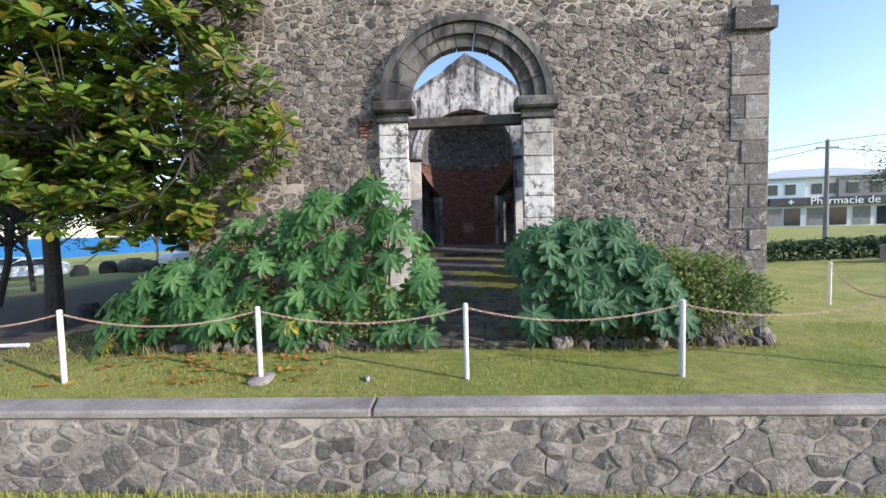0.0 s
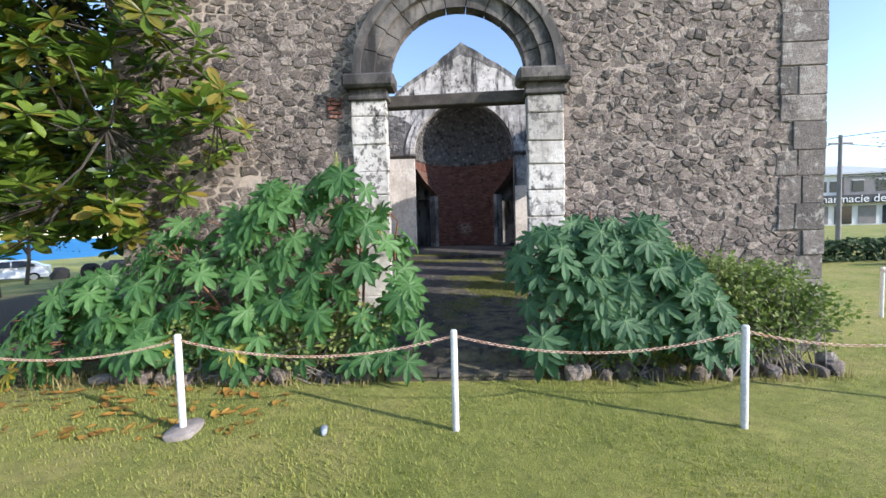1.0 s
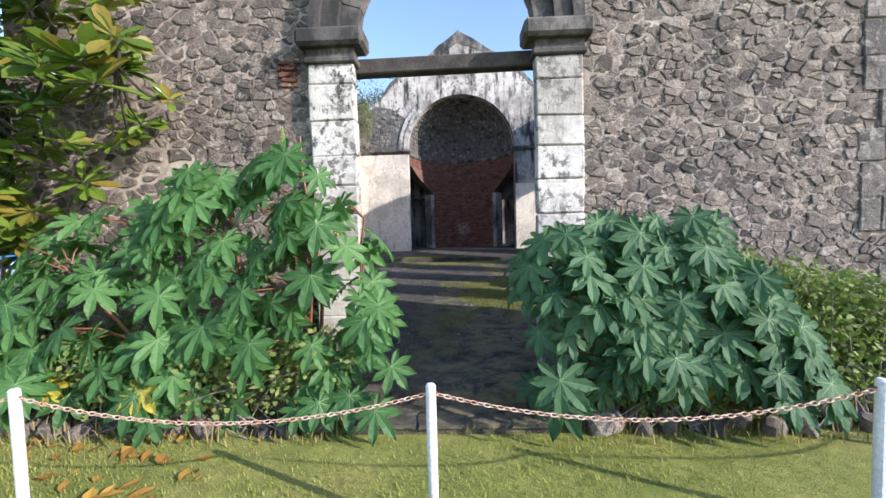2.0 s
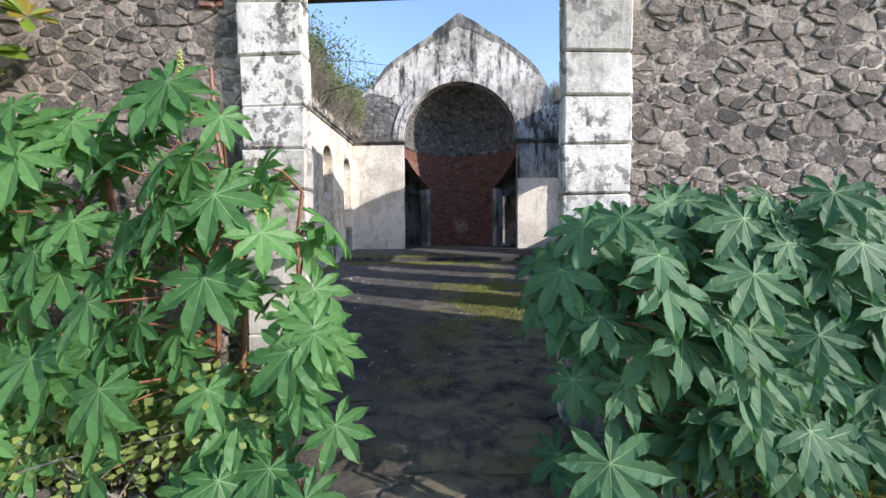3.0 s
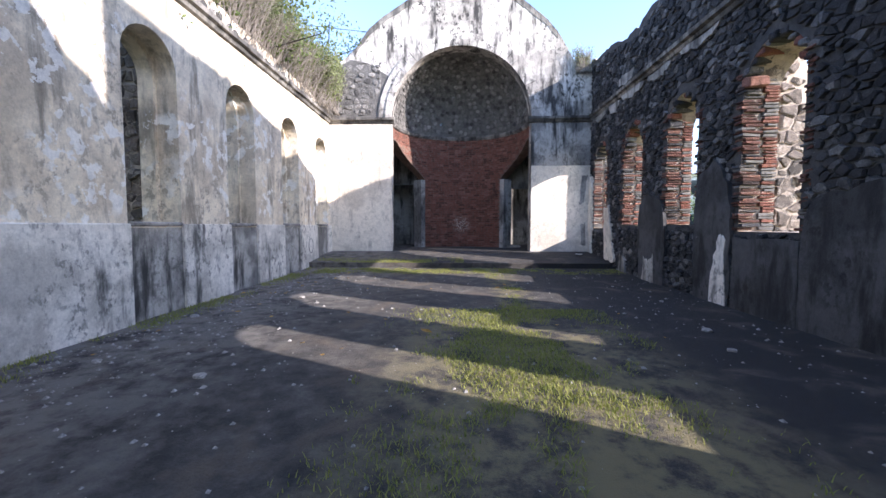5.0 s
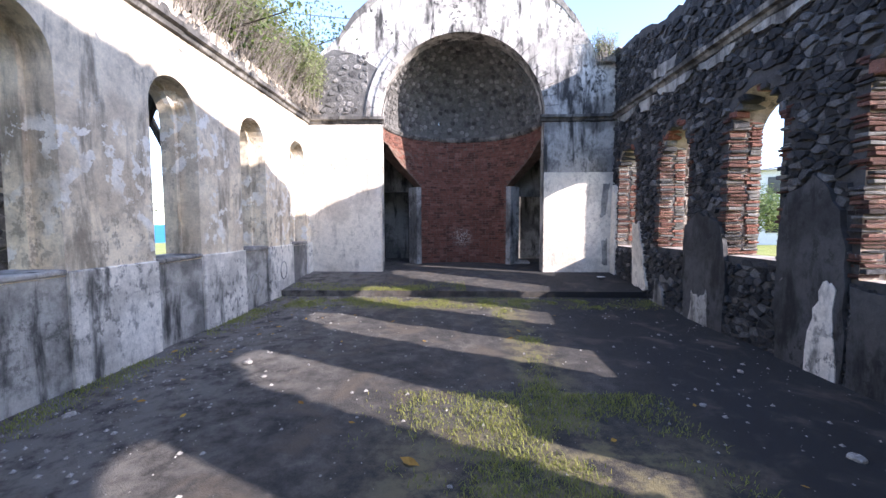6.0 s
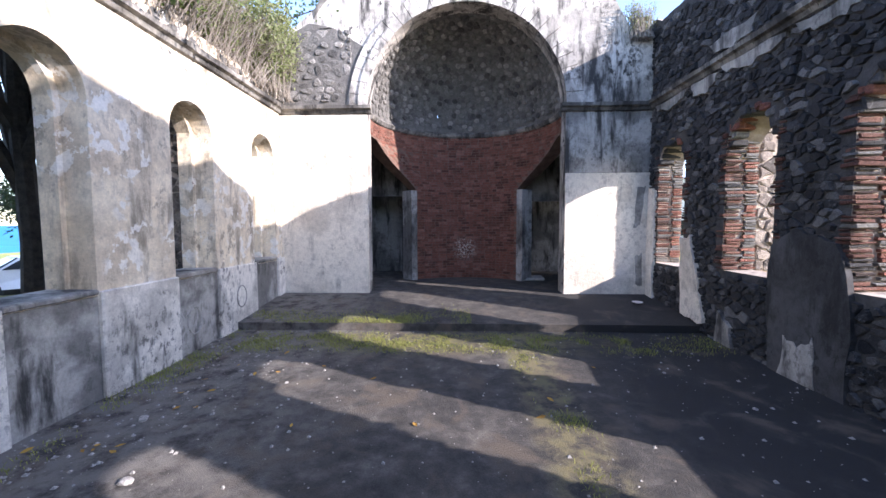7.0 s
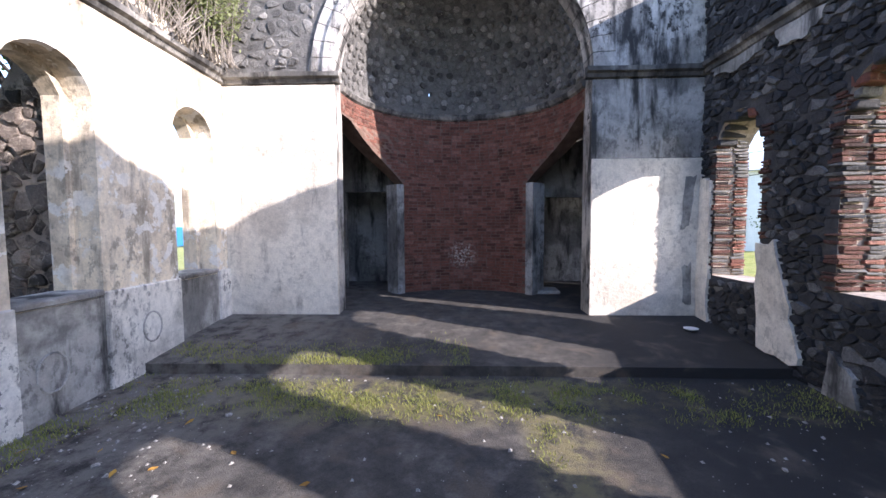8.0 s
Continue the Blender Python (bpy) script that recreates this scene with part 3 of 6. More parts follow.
cells = rubble_cells(-4.2, 3.96, -0.6, 6.2, 0.105, 0.07, 11, jit=0.66, clear=front_clear, joint=0.93, rounded="mix", sparse=0.36, loose=True, vary=0.4)
lay_stones("stone", wall_front, cells, front_at, 0.002, 0.02, M["stone"], M["stone_rest"], dome=0.82, near=lambda c: abs(c[0][0] - 0.6) + abs(c[0][1] - 1.6) * 0.8)
chinks = rubble_cells(-2.4, 3.7, -0.3, 4.0, 0.06, 0.042, 13, jit=0.6, clear=front_clear, joint=0.9, rounded=None, sparse=0.3)
lay_stones("stone", wall_front, chinks, front_at, 0.0, 0.006, M["stone"], M["stone_rest"], limit=0, dome=0.85)
cells = rubble_cells(-1.56, -1.36, 2.5, 2.76, 0.2, 0.05, 12, jit=0.12, rounded=False)
lay_stones("brick", wall_front, cells, front_at, 0.03, 0.045, M["brick"], M["brick_rest"])

# ---- side walls of the nave ----
def left_at(u, v, w):
    return (NAVE_L + w, u, v)


def right_at(u, v, w):
    return (NAVE_R - w, u, v)


def right_splayed(u, v, w):
    """As right_at, openings' near side widened on the unseen outside to shape sunlight."""
    if w < -0.2:
        for o in WIN_R:
            if o[0] - 0.22 < u <= o[0]:
                u = o[0] - 0.22
            elif o[0] < u < o[1]:
                u -= 0.22 * (1 - (u - o[0]) / (o[1] - o[0]))
                if o[3] - 0.01 < v < o[3] + 0.62:
                    v -= 0.13
    return (NAVE_R - w, u, v)


lt = jag(2, 0.16, 0.7)
wall_west = wall_mesh("wall_west", left_at, 0.55, CHANCEL + 0.4, -0.7, lambda u: 4.66 + 0.6 * lt(u), 0.52, WIN_L,
                      [M["plaster"], M["dark_mortar"], M["plaster"]], extra=[0.55 + 0.3 * k for k in range(40)])
tagged(wall_west, "stained cream plastered nave wall with arched windows", "wall", kind="structure")
RTOP = [(0.5, 7.6), (3.0, 7.4), (5.5, 6.9), (6.8, 6.3), (7.9, 5.7), (9.4, 5.5), (11.0, 5.85), (12.6, 6.0)]
rt = jag(3, 0.14, 0.6)
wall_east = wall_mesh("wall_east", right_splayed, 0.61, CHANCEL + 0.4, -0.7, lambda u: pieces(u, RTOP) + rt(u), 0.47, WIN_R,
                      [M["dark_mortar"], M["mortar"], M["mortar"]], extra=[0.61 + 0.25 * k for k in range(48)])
tagged(wall_east, "rubble stone nave wall blackened by lichen and painted shade, with broken arched windows", "wall", kind="structure")
# dado along the plastered wall, recessed under each sill
for a, b in zip([0.62] + [o[1] for o in WIN_L], [o[0] for o in WIN_L] + [CHANCEL - 0.02]):
    part("dado", box_bm(NAVE_L - 0.05, NAVE_L + 0.05, a, b, -0.3, 1.1, 0.012), M["dado"], wall_west, "grey cement dado with black stains")
for o in WIN_L:
    part("dado", box_bm(NAVE_L - 0.05, NAVE_L + 0.006, o[0], o[1], -0.3, 1.05, 0.004), M["dado_dark"], wall_west, "grey cement dado with black stains")
    part("window_sill", box_bm(NAVE_L - 0.5, NAVE_L + 0.03, o[0] + 0.005, o[1] - 0.005, 1.06, 1.125, 0.015, None, 0.006), M["dado_dark"], wall_west)
    # inner order of the reveal
    c, r = (o[0] + o[1]) / 2, (o[1] - o[0]) / 2
    bm = bmesh.new()
    path = [(o[0], 1.12), (o[0], o[3])] + [(c - r * math.cos(t), o[3] + r * math.sin(t)) for t in [math.pi * q / 12 for q in range(1, 12)]] + [(o[1], o[3]), (o[1], 1.12)]
    inner = [(c + (p[0] - c) * 0.86, p[1] if p[1] <= o[3] else o[3] + (p[1] - o[3]) * 0.86) for p in path]
    ring = []
    for p, q in zip(path, inner):
        j = random.uniform(-0.012, 0.012)
        ring.append([bm.verts.new((NAVE_L + x, y, zz)) for x, y, zz in ((-0.3, *p), (-0.3, q[0] + j, q[1]), (-0.52, q[0] + j, q[1]), (-0.52, *p))])
    for p, q in zip(ring, ring[1:]):
        for k in range(4):
            bm.faces.new((p[k], q[k], q[(k + 1) % 4], p[(k + 1) % 4]))
    bm.faces.new(ring[0])
    bm.faces.new(ring[-1][::-1])
    bmesh.ops.recalc_face_normals(bm, faces=bm.faces)
    part("window_surround", bm, M["plaster"], wall_west)


def cornice(name, parent, place, u0, u1, z, mat, n=12):
    for k in range(n):
        a, b = u0 + (u1 - u0) * k / n, u0 + (u1 - u0) * (k + 1) / n
        V, F = [], []
        prof = [(-0.02, -0.1), (0.05, -0.08), (0.07, -0.02), (0.13, 0.0), (0.14, 0.07), (-0.02, 0.1)]
        for u in (a, b - 0.004):
            for w, h in prof:
                V.append(place(u, z + h + random.uniform(-0.008, 0.008), w + random.uniform(-0.006, 0.006)))
        m = len(prof)
        F = [(i, (i + 1) % m, (i + 1) % m + m, i + m) for i in range(m)] + [tuple(range(m))[::-1], tuple(range(m, 2 * m))]
        mesh_ob(name, V, F, mat, parent=parent)


cornice("cornice_block", wall_west, left_at, 0.6, CHANCEL, 4.3, M["cornice"])
cornice("cornice_block", wall_east, right_at, 0.6, CHANCEL, 4.3, M["cornice"])


def in_wins(u, v):
    return any(o[0] - 0.06 < u < o[1] + 0.06 and o[2] - 0.02 < v < arch_v(min(max(u, o[0]), o[1]), o) + 0.08 for o in WIN_R)


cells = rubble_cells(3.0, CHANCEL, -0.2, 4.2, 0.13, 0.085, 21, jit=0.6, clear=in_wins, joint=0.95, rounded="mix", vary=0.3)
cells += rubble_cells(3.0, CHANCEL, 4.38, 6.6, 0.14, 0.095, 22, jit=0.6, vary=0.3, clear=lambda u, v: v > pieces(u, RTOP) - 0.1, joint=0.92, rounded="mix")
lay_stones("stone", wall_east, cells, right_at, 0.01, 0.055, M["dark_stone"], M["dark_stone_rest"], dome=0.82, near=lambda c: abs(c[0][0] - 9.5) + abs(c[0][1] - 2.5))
cells = rubble_cells(6.0, CHANCEL, 4.42, 5.0, 0.17, 0.13, 23, clear=lambda u, v: v > 4.6 + 0.6 * lt(u), joint=0.92)
lay_stones("stone", wall_west, cells, left_at, 0.015, 0.06, M["dome_stone"], M["dome_stone_rest"], limit=150)

# brick jambs and heads of the broken windows
for o in WIN_R[1:]:
    for u, s in ((o[0], 1), (o[1], -1)):
        z = o[2] + 0.02
        rng = random.Random(int(u * 100))
        far = s == -1
        while z < o[3] + 0.2:
            hgt = rng.uniform(0.022, 0.046)
            depth = rng.uniform(-0.06, 0.03) if s > 0 else rng.uniform(0.0, 0.06)
            if o[0] > 10:
                depth *= 0.3
            uu = sorted((u - s * rng.uniform(0.08, 0.16), u + s * (0.012 + depth)))
            x0 = NAVE_R + rng.uniform(-0.05, 0.02)
            mat = M["sooty_brick"] if rng.random() < 0.62 else M["mortar_grey" if rng.random() < 0.5 else "dark_stone"]
            part("brick", box_bm(x0, x0 + rng.uniform(0.2, 0.28), uu[0], uu[1], z, z + hgt, 0.006, None, 0.009), mat, wall_east)
            if far:
                part("brick", box_bm(x0 + 0.29, NAVE_R + 0.46, u - 0.035 - rng.uniform(0.0, 0.02), uu[1], z, z + hgt, 0.006, None, 0.01), M["brick"] if rng.random() < 0.5 else M["mortar_grey"], wall_east)
            z += hgt + 0.014
    # rough stones hanging in the broken head
    c, r = (o[0] + o[1]) / 2, (o[1] - o[0]) / 2
    rng = random.Random(int(c * 77))
    for k in range(11):
        t = math.pi * (k + 0.5) / 11
        rr = r + rng.uniform(-0.07, 0.02)
        y, z, q = c + rr * math.cos(t), o[3] + rr * math.sin(t), rng.uniform(0.05, 0.09)
        x0 = NAVE_R + rng.uniform(-0.04, 0.03)
        part("stone", box_bm(x0, x0 + rng.uniform(0.2, 0.4), y - q, y + q, z - q * 0.7, z + q * 0.8, 0.016, None, 0.022), M["dark_stone" if rng.random() < 0.7 else "brick"], wall_east)

# ---- chancel wall, arch and apse ----
def chancel_at(u, v, w):
    return (u, CHANCEL - w, v)


GABLE = [(-4.2, 5.6), (-3.5, 5.9), (-2.9, 6.35), (-2.5, 6.95), (-1.9, 7.45), (-0.75, 8.15), (0.3, 8.95), (1.2, 8.4), (2.05, 7.85), (2.7, 7.35), (3.25, 6.8), (3.75, 5.9), (4.75, 5.7)]
gt = jag(4, 0.05, 0.4)
wall_north = wall_mesh("wall_north", chancel_at, -4.2, 4.72, -0.3, lambda u: pieces(u, GABLE) + gt(u), 0.42,
                       [(APSE_X - APSE_R, APSE_X + APSE_R, -0.3, SPRING)], [M["gable"], M["dark_mortar"], M["gable"]], steps=30, extra=[-4.2 + 0.15 * k for k in range(60)])
tagged(wall_north, "gabled chancel wall with white arch and peeling plaster", "wall", kind="structure")
for s, a, b in ((-1, NAVE_L, APSE_X - APSE_R), (1, APSE_X + APSE_R, NAVE_R)):
    ztop = 4.17 if s < 0 else 2.9
    part("plaster_face", box_bm(a + 0.003, b + (0.02 if s < 0 else 0) - 0.003, CHANCEL - 0.03, CHANCEL + 0.02, 0.2, ztop, 0.006), M["white"], wall_north, "bright white plaster")
    if s > 0:
        part("bare_block", box_bm(a - 0.01, b - 0.003, CHANCEL - 0.025, CHANCEL + 0.02, 2.905, 4.17, 0.006), M["dado_dark"], wall_north, "blackened bare stone")
    cornice("cornice_block", wall_north, chancel_at, a - (0.12 if s > 0 else 0), b + (0.12 if s < 0 else 0), 4.28, M["cornice"], 5)
NR = 28
for k in range(NR):
    a0, a1 = math.pi * k / NR + 0.003, math.pi * (k + 1) / NR - 0.003
    part("arch_block", ring_block(a0, a1, APSE_R - 0.02, APSE_R + 0.16, CHANCEL - 0.1, CHANCEL + 0.38, APSE_X, SPRING), M["gable"], wall_north)
    part("arch_block", ring_block(a0, a1, APSE_R + 0.16, APSE_R + 0.36, CHANCEL - 0.06, CHANCEL + 0.2, APSE_X, SPRING), M["gable"], wall_north)
for pts in ([(NAVE_L, 4.36), (-2.25, 4.36), (-2.1, 5.0), (-1.85, 5.6), (-2.5, 6.0), (-3.0, 6.1), (NAVE_L, 5.72)],):
    n = len(pts)
    mesh_ob("bare_shoulder", [chancel_at(u, v_, w) for w in (0.008, -0.02) for u, v_ in pts], [tuple(range(n))] + [(i, (i + 1) % n, (i + 1) % n + n, i + n) for i in range(n)], M["mortar_grey"], parent=wall_north, label="bare grey mortar")
cells = rubble_cells(NAVE_L, APSE_X - APSE_R - 0.3, 4.45, 6.0, 0.19, 0.15, 31, clear=lambda u, v: v > pieces(u, GABLE) - 0.08 or math.hypot(u - APSE_X, v - SPRING) < APSE_R + 0.42)
lay_stones("stone", wall_north, cells, chancel_at, 0.01, 0.04, M["dome_stone"], M["dome_stone_rest"])

us = [-2.9 + 6.1 * k / 40 for k in range(41)]
V = []
for w in (0.014, -0.02):
    for u in us:
        t = pieces(u, GABLE) + gt(u)
        V += [chancel_at(u, t - 0.005, w), chancel_at(u, t - 0.2 - 0.28 * max(0, 1 - abs(u - 0.3) / 1.6) - 0.07 * noise.noise((u * 3, 2, 0)), w)]
F = [(2 * i, 2 * i + 1, 2 * i + 3, 2 * i + 2) for i in range(40)] + [(2 * i + 1, 82 + 2 * i + 1, 82 + 2 * i + 3, 2 * i + 3) for i in range(40)]
mesh_ob("gable_cap", V, F, M["cornice"], parent=wall_north, label="shade-black stone edge of the gable")
# apse: round brick wall, cornice, stone half dome


def apse_at(u, v, w):
    """u: arc length from the east springing, v: height, w: into the room."""
    a = u / APSE_R
    r = APSE_R - w
    return (APSE_X + r * math.cos(a), APSE_Y + r * math.sin(a), v)


def broken_edge(v, side):
    """Angle at which the brick wall breaks off, by height."""
    base = 48 if side > 0 else 127
    t = max(0.0, min(1.0, (v - 2.75) / 1.05))
    base += (-side) * 40 * t ** 1.2
    return radians(base)


V, F, I = [], [], []
rows = [0.2, 1.0, 2.0, 2.75, 2.95, 3.15, 3.35, 3.55, 3.8, 3.82, 4.33]
NA = 22
for layer, r in ((0, APSE_R), (1, APSE_R + 0.35)):
    for z in rows:
        a0, a1 = (0.0, math.pi) if z > 3.81 else (max(0, broken_edge(z, 1)), min(math.pi, broken_edge(z, -1)))
        for k in range(NA + 1):
            a = a0 + (a1 - a0) * k / NA
            V.append((APSE_X + r * math.cos(a), APSE_Y + r * math.sin(a), z))
n1 = NA + 1
half = len(rows) * n1
for j in range(len(rows) - 1):
    for k in range(NA):
        i = j * n1 + k
        F.append((i, i + 1, i + n1 + 1, i + n1))
        F.append((half + i, half + i + n1, half + i + n1 + 1, half + i + 1))
    for i in (j * n1, j * n1 + NA):
        F.append((i, i + n1, half + i + n1, half + i))
for k in range(NA):
    i = (len(rows) - 1) * n1 + k
    F.append((i, i + 1, half + i + 1, half + i))
wall_apse = tagged(mesh_ob("wall_apse", V, F, M["brick_mortar"], smooth=False), "rounded red brick apse wall broken at both sides", "wall", kind="structure")

cells, rng = [], random.Random(9)
zz, course = 0.32, 0
BW, BH = 0.215, 0.068
while zz < 4.2:
    a0, a1 = (0.02, math.pi - 0.02) if zz > 3.8 else (broken_edge(zz, 1), broken_edge(zz, -1))
    u = a0 * APSE_R + (0.1 if course % 2 else 0.0)
    while u + 0.08 < a1 * APSE_R:
        w = BW * (1 if rng.random() < 0.7 else 0.5)
        w = min(w, a1 * APSE_R - u)
        if w > 0.06:
            cells.append(((u + w / 2, zz + BH / 2), [(u + 0.005, zz + 0.005), (u + w - 0.005, zz + 0.005), (u + w - 0.005, zz + BH - 0.005), (u + 0.005, zz + BH - 0.005)], rng.random()))
        u += w
    zz += BH
    course += 1
lay_stones("brick", wall_apse, cells, apse_at, 0.004, 0.016, M["brick"], M["brick_rest"], near=lambda c: abs(c[0][0] - 3.3) + abs(c[0][1] - 1.6), dome=0.9)
# pale pilasters where the brick ends
for side in (1, -1):
    a = broken_edge(1.0, side)
    V = [(APSE_X + r * math.cos(t), APSE_Y + r * math.sin(t), z) for z in (0.25, 2.72) for r in (APSE_R - 0.05, APSE_R + 0.37) for t in (a - 0.0 * side, a - 0.085 * side)]
    mesh_ob("pilaster", V, [(0, 1, 3, 2), (4, 6, 7, 5), (0, 4, 5, 1), (2, 3, 7, 6), (0, 2, 6, 4), (1, 5, 7, 3)], M["dado_dark"], parent=wall_apse, label="stained grey plaster jamb")
# curved cornice
for k in range(16):
    V, a0, a1 = [], math.pi * k / 16, math.pi * (k + 1) / 16 - 0.002
    prof = [(0.0, -0.1), (0.05, -0.07), (0.08, 0.0), (0.03, 0.05), (-0.02, 0.06)]
    for a in (a0, a1):
        V += [apse_at(a * APSE_R, SPRING - 0.06 + h, w) for w, h in prof]
    m = len(prof)
    mesh_ob("cornice_block", V, [(i, (i + 1) % m, (i + 1) % m + m, i + m) for i in range(m)] + [tuple(range(m)), tuple(range(m, 2 * m))], M["cornice"], parent=wall_apse)

# half dome
V, F = [], []
for r in (APSE_R, APSE_R + 0.3):
    for j in range(13):
        b = math.pi / 2 * j / 12
        for k in range(25):
            a = math.pi * k / 24
            V.append((APSE_X + r * math.cos(a) * math.cos(b), APSE_Y + r * math.sin(a) * math.cos(b), SPRING + r * math.sin(b)))
for layer in (0, 1):
    o = layer * 13 * 25
    F += [(o + j * 25 + k, o + j * 25 + k + 1, o + (j + 1) * 25 + k + 1, o + (j + 1) * 25 + k) for j in range(12) for k in range(24) if (j, k) != (1, 14)]
small = []
for layer in (0, 1):
    o = layer * 13 * 25
    big = [o + 25 + 14, o + 25 + 15, o + 50 + 15, o + 50 + 14]
    mid = sum((Vector(V[i]) for i in big), Vector()) / 4
    base = len(V)
    V += [tuple(mid.lerp(Vector(V[i]), 0.32)) for i in big]
    small.append([base + i for i in range(4)])
    F += [(big[i], big[(i + 1) % 4], base + (i + 1) % 4, base + i) for i in range(4)]
F += [(small[0][i], small[0][(i + 1) % 4], small[1][(i + 1) % 4], small[1][i]) for i in range(4)]
dome = tagged(mesh_ob("apse_dome", V, F, M["mortar_grey"]), "rubble stone half dome over the apse", "dome", kind="structure")


def dome_at(u, v, w):
    """u: angle across, v: angle up."""
    r = APSE_R - w
    return (APSE_X + r * math.cos(u) * math.cos(v), APSE_Y + r * math.sin(u) * math.cos(v), SPRING + r * math.sin(v))


cells, rng = [], random.Random(41)
b = 0.03
while b < 1.5:
    db = 0.145 / APSE_R
    n = max(3, int(math.pi * APSE_R * math.cos(b + db / 2) / 0.17))
    for k in range(n):
        c = (math.pi * (k + 0.5 + rng.uniform(-0.2, 0.2)) / n, b + db * (0.5 + rng.uniform(-0.25, 0.25)))
        if abs(c[0] - 1.897) < 0.075 and abs(c[1] - 0.196) < 0.075:
            continue
        q = rng.randint(6, 8)
        poly = [(c[0] + math.pi / n * 0.5 * rng.uniform(0.75, 1.05) * math.cos(t), c[1] + db * 0.52 * rng.uniform(0.75, 1.08) * math.sin(t)) for t in [math.tau * i / q for i in range(q)]]
        cells.append((c, poly, rng.random()))
    b += db
lay_stones("stone", dome, cells, dome_at, 0.015, 0.055, M["dome_stone"], M["dome_stone_rest"], near=lambda c: abs(c[0][0] - 1.57) + c[0][1])

# side rooms behind the broken brick
def side_room(s, x_out, door):
    """Outer wall, back wall with a doorway, and a ceiling that stops at the round wall. s: -1 west, 1 east."""
    y1, w = 14.78, 0.2
    bm = box_bm(*sorted((x_out, x_out + s * w)), 12.57, y1 + w, 0.1, 4.3)
    inner = APSE_X + s * 1.1
    a, b = sorted((x_out, door[0] if s < 0 else door[1]))
    box_bm(a, b, y1, y1 + w, 0.1, 4.3, 0, bm)
    a, b = sorted((inner, door[1] if s < 0 else door[0]))
    box_bm(a, b, y1, y1 + w, 0.1, 4.3, 0, bm)
    box_bm(door[0], door[1], y1, y1 + w, door[2], 4.3, 0, bm)
    arc = [(APSE_X + s * 2.3 * math.cos(t), APSE_Y + 2.3 * math.sin(t)) for t in [radians(3 + 62 * k / 8) for k in range(9)]]
    ring = arc + [(inner, y1 + 0.1), (x_out, y1 + 0.1), (x_out, 12.57)]
    lo, hi = [bm.verts.new((x, y, 4.31)) for x, y in ring], [bm.verts.new((x, y, 4.42)) for x, y in ring]
    bm.faces.new(lo)
    bm.faces.new(hi[::-1])
    return bm


tagged(part("wall_sacristy_1", side_room(-1, -3.6, (-2.4, -1.42, 2.62)), M["sooty"], None), "gloomy stained side room walls", "wall", kind="structure")
tagged(part("wall_sacristy_2", side_room(1, 4.2, (2.2, 3.25, 2.46)), M["sooty"], None), "gloomy stained side room walls", "wall", kind="structure")
bm = box_bm(-4.0, 4.6, 16.0, 16.2, 0.0, 4.0)
box_bm(-4.2, -4.0, 14.99, 16.2, 0.0, 4.0, 0, bm)
box_bm(4.6, 4.8, 14.99, 16.2, 0.0, 4.0, 0, bm)
box_bm(-4.2, 4.8, 14.99, 16.2, 4.0, 4.15, 0, bm)
tagged(part("wall_back", bm, M["dado_dark"], None), "dark sooty back room walls", "wall", kind="structure")

# ---- boundary wall ----
def low_at(u, v, w):
    return (u, -3.5 - w, v)


bm = box_bm(-30, 30, -3.5, -3.33, STREET - 0.3, 0.055)
boundary = tagged(part("boundary_wall", bm, M["wallmortar"], None), "low rubble stone boundary wall with concrete coping", "wall", kind="structure")
cells = rubble_cells(-9, 9, STREET, 0.03, 0.14, 0.1, 51, jit=0.64, joint=1.0, rounded="mix", sparse=0.36, vary=0.35)
lay_stones("stone", boundary, cells, low_at, 0.002, 0.018, M["wallstone"], M["wallstone"], near=lambda c: abs(c[0][0]))
u = -12.0
rng = random.Random(6)
while u < 12:
    l = rng.uniform(4.2, 6.5)
    part("coping", box_bm(u + 0.003, u + l - 0.003, -3.525, -3.335, 0.04, 0.095 + rng.uniform(-0.003, 0.003), 0.014, None, 0.003), M["concrete"], boundary, "worn concrete coping")
    u += l

# ---- posts and chain ----
post0 = tagged(new("barrier_post"), "white painted metal barrier post on the lawn", "post", "posts with a chain")
bm = bmesh.new()
tube(bm, [(0, 0, -0.1), (0, 0, 0.78), (0, 0, 0.79)], [0.026, 0.026, 0.018], 14)
part("shaft", bm, M["post"], post0)
bm = bmesh.new()
tube(bm, [(-0.035, 0, 0.745), (0.035, 0, 0.745)], 0.006, 6)
part("hook", bm, plain_mat("rust", (0.2, 0.07, 0.03), (0.35, 0.16, 0.08), 40, 0.8), post0, "rusty chain hook")
POSTS = [(-4.42, -1.77), (-2.25, -1.77), (-0.07, -1.77), (2.11, -1.77), (4.3, -1.6), (6.6, 1.6)]
post0.location = (*POSTS[0], LAWN)
for x, y in POSTS[1:]:
    copy_thing(post0, pose(x, y, LAWN))

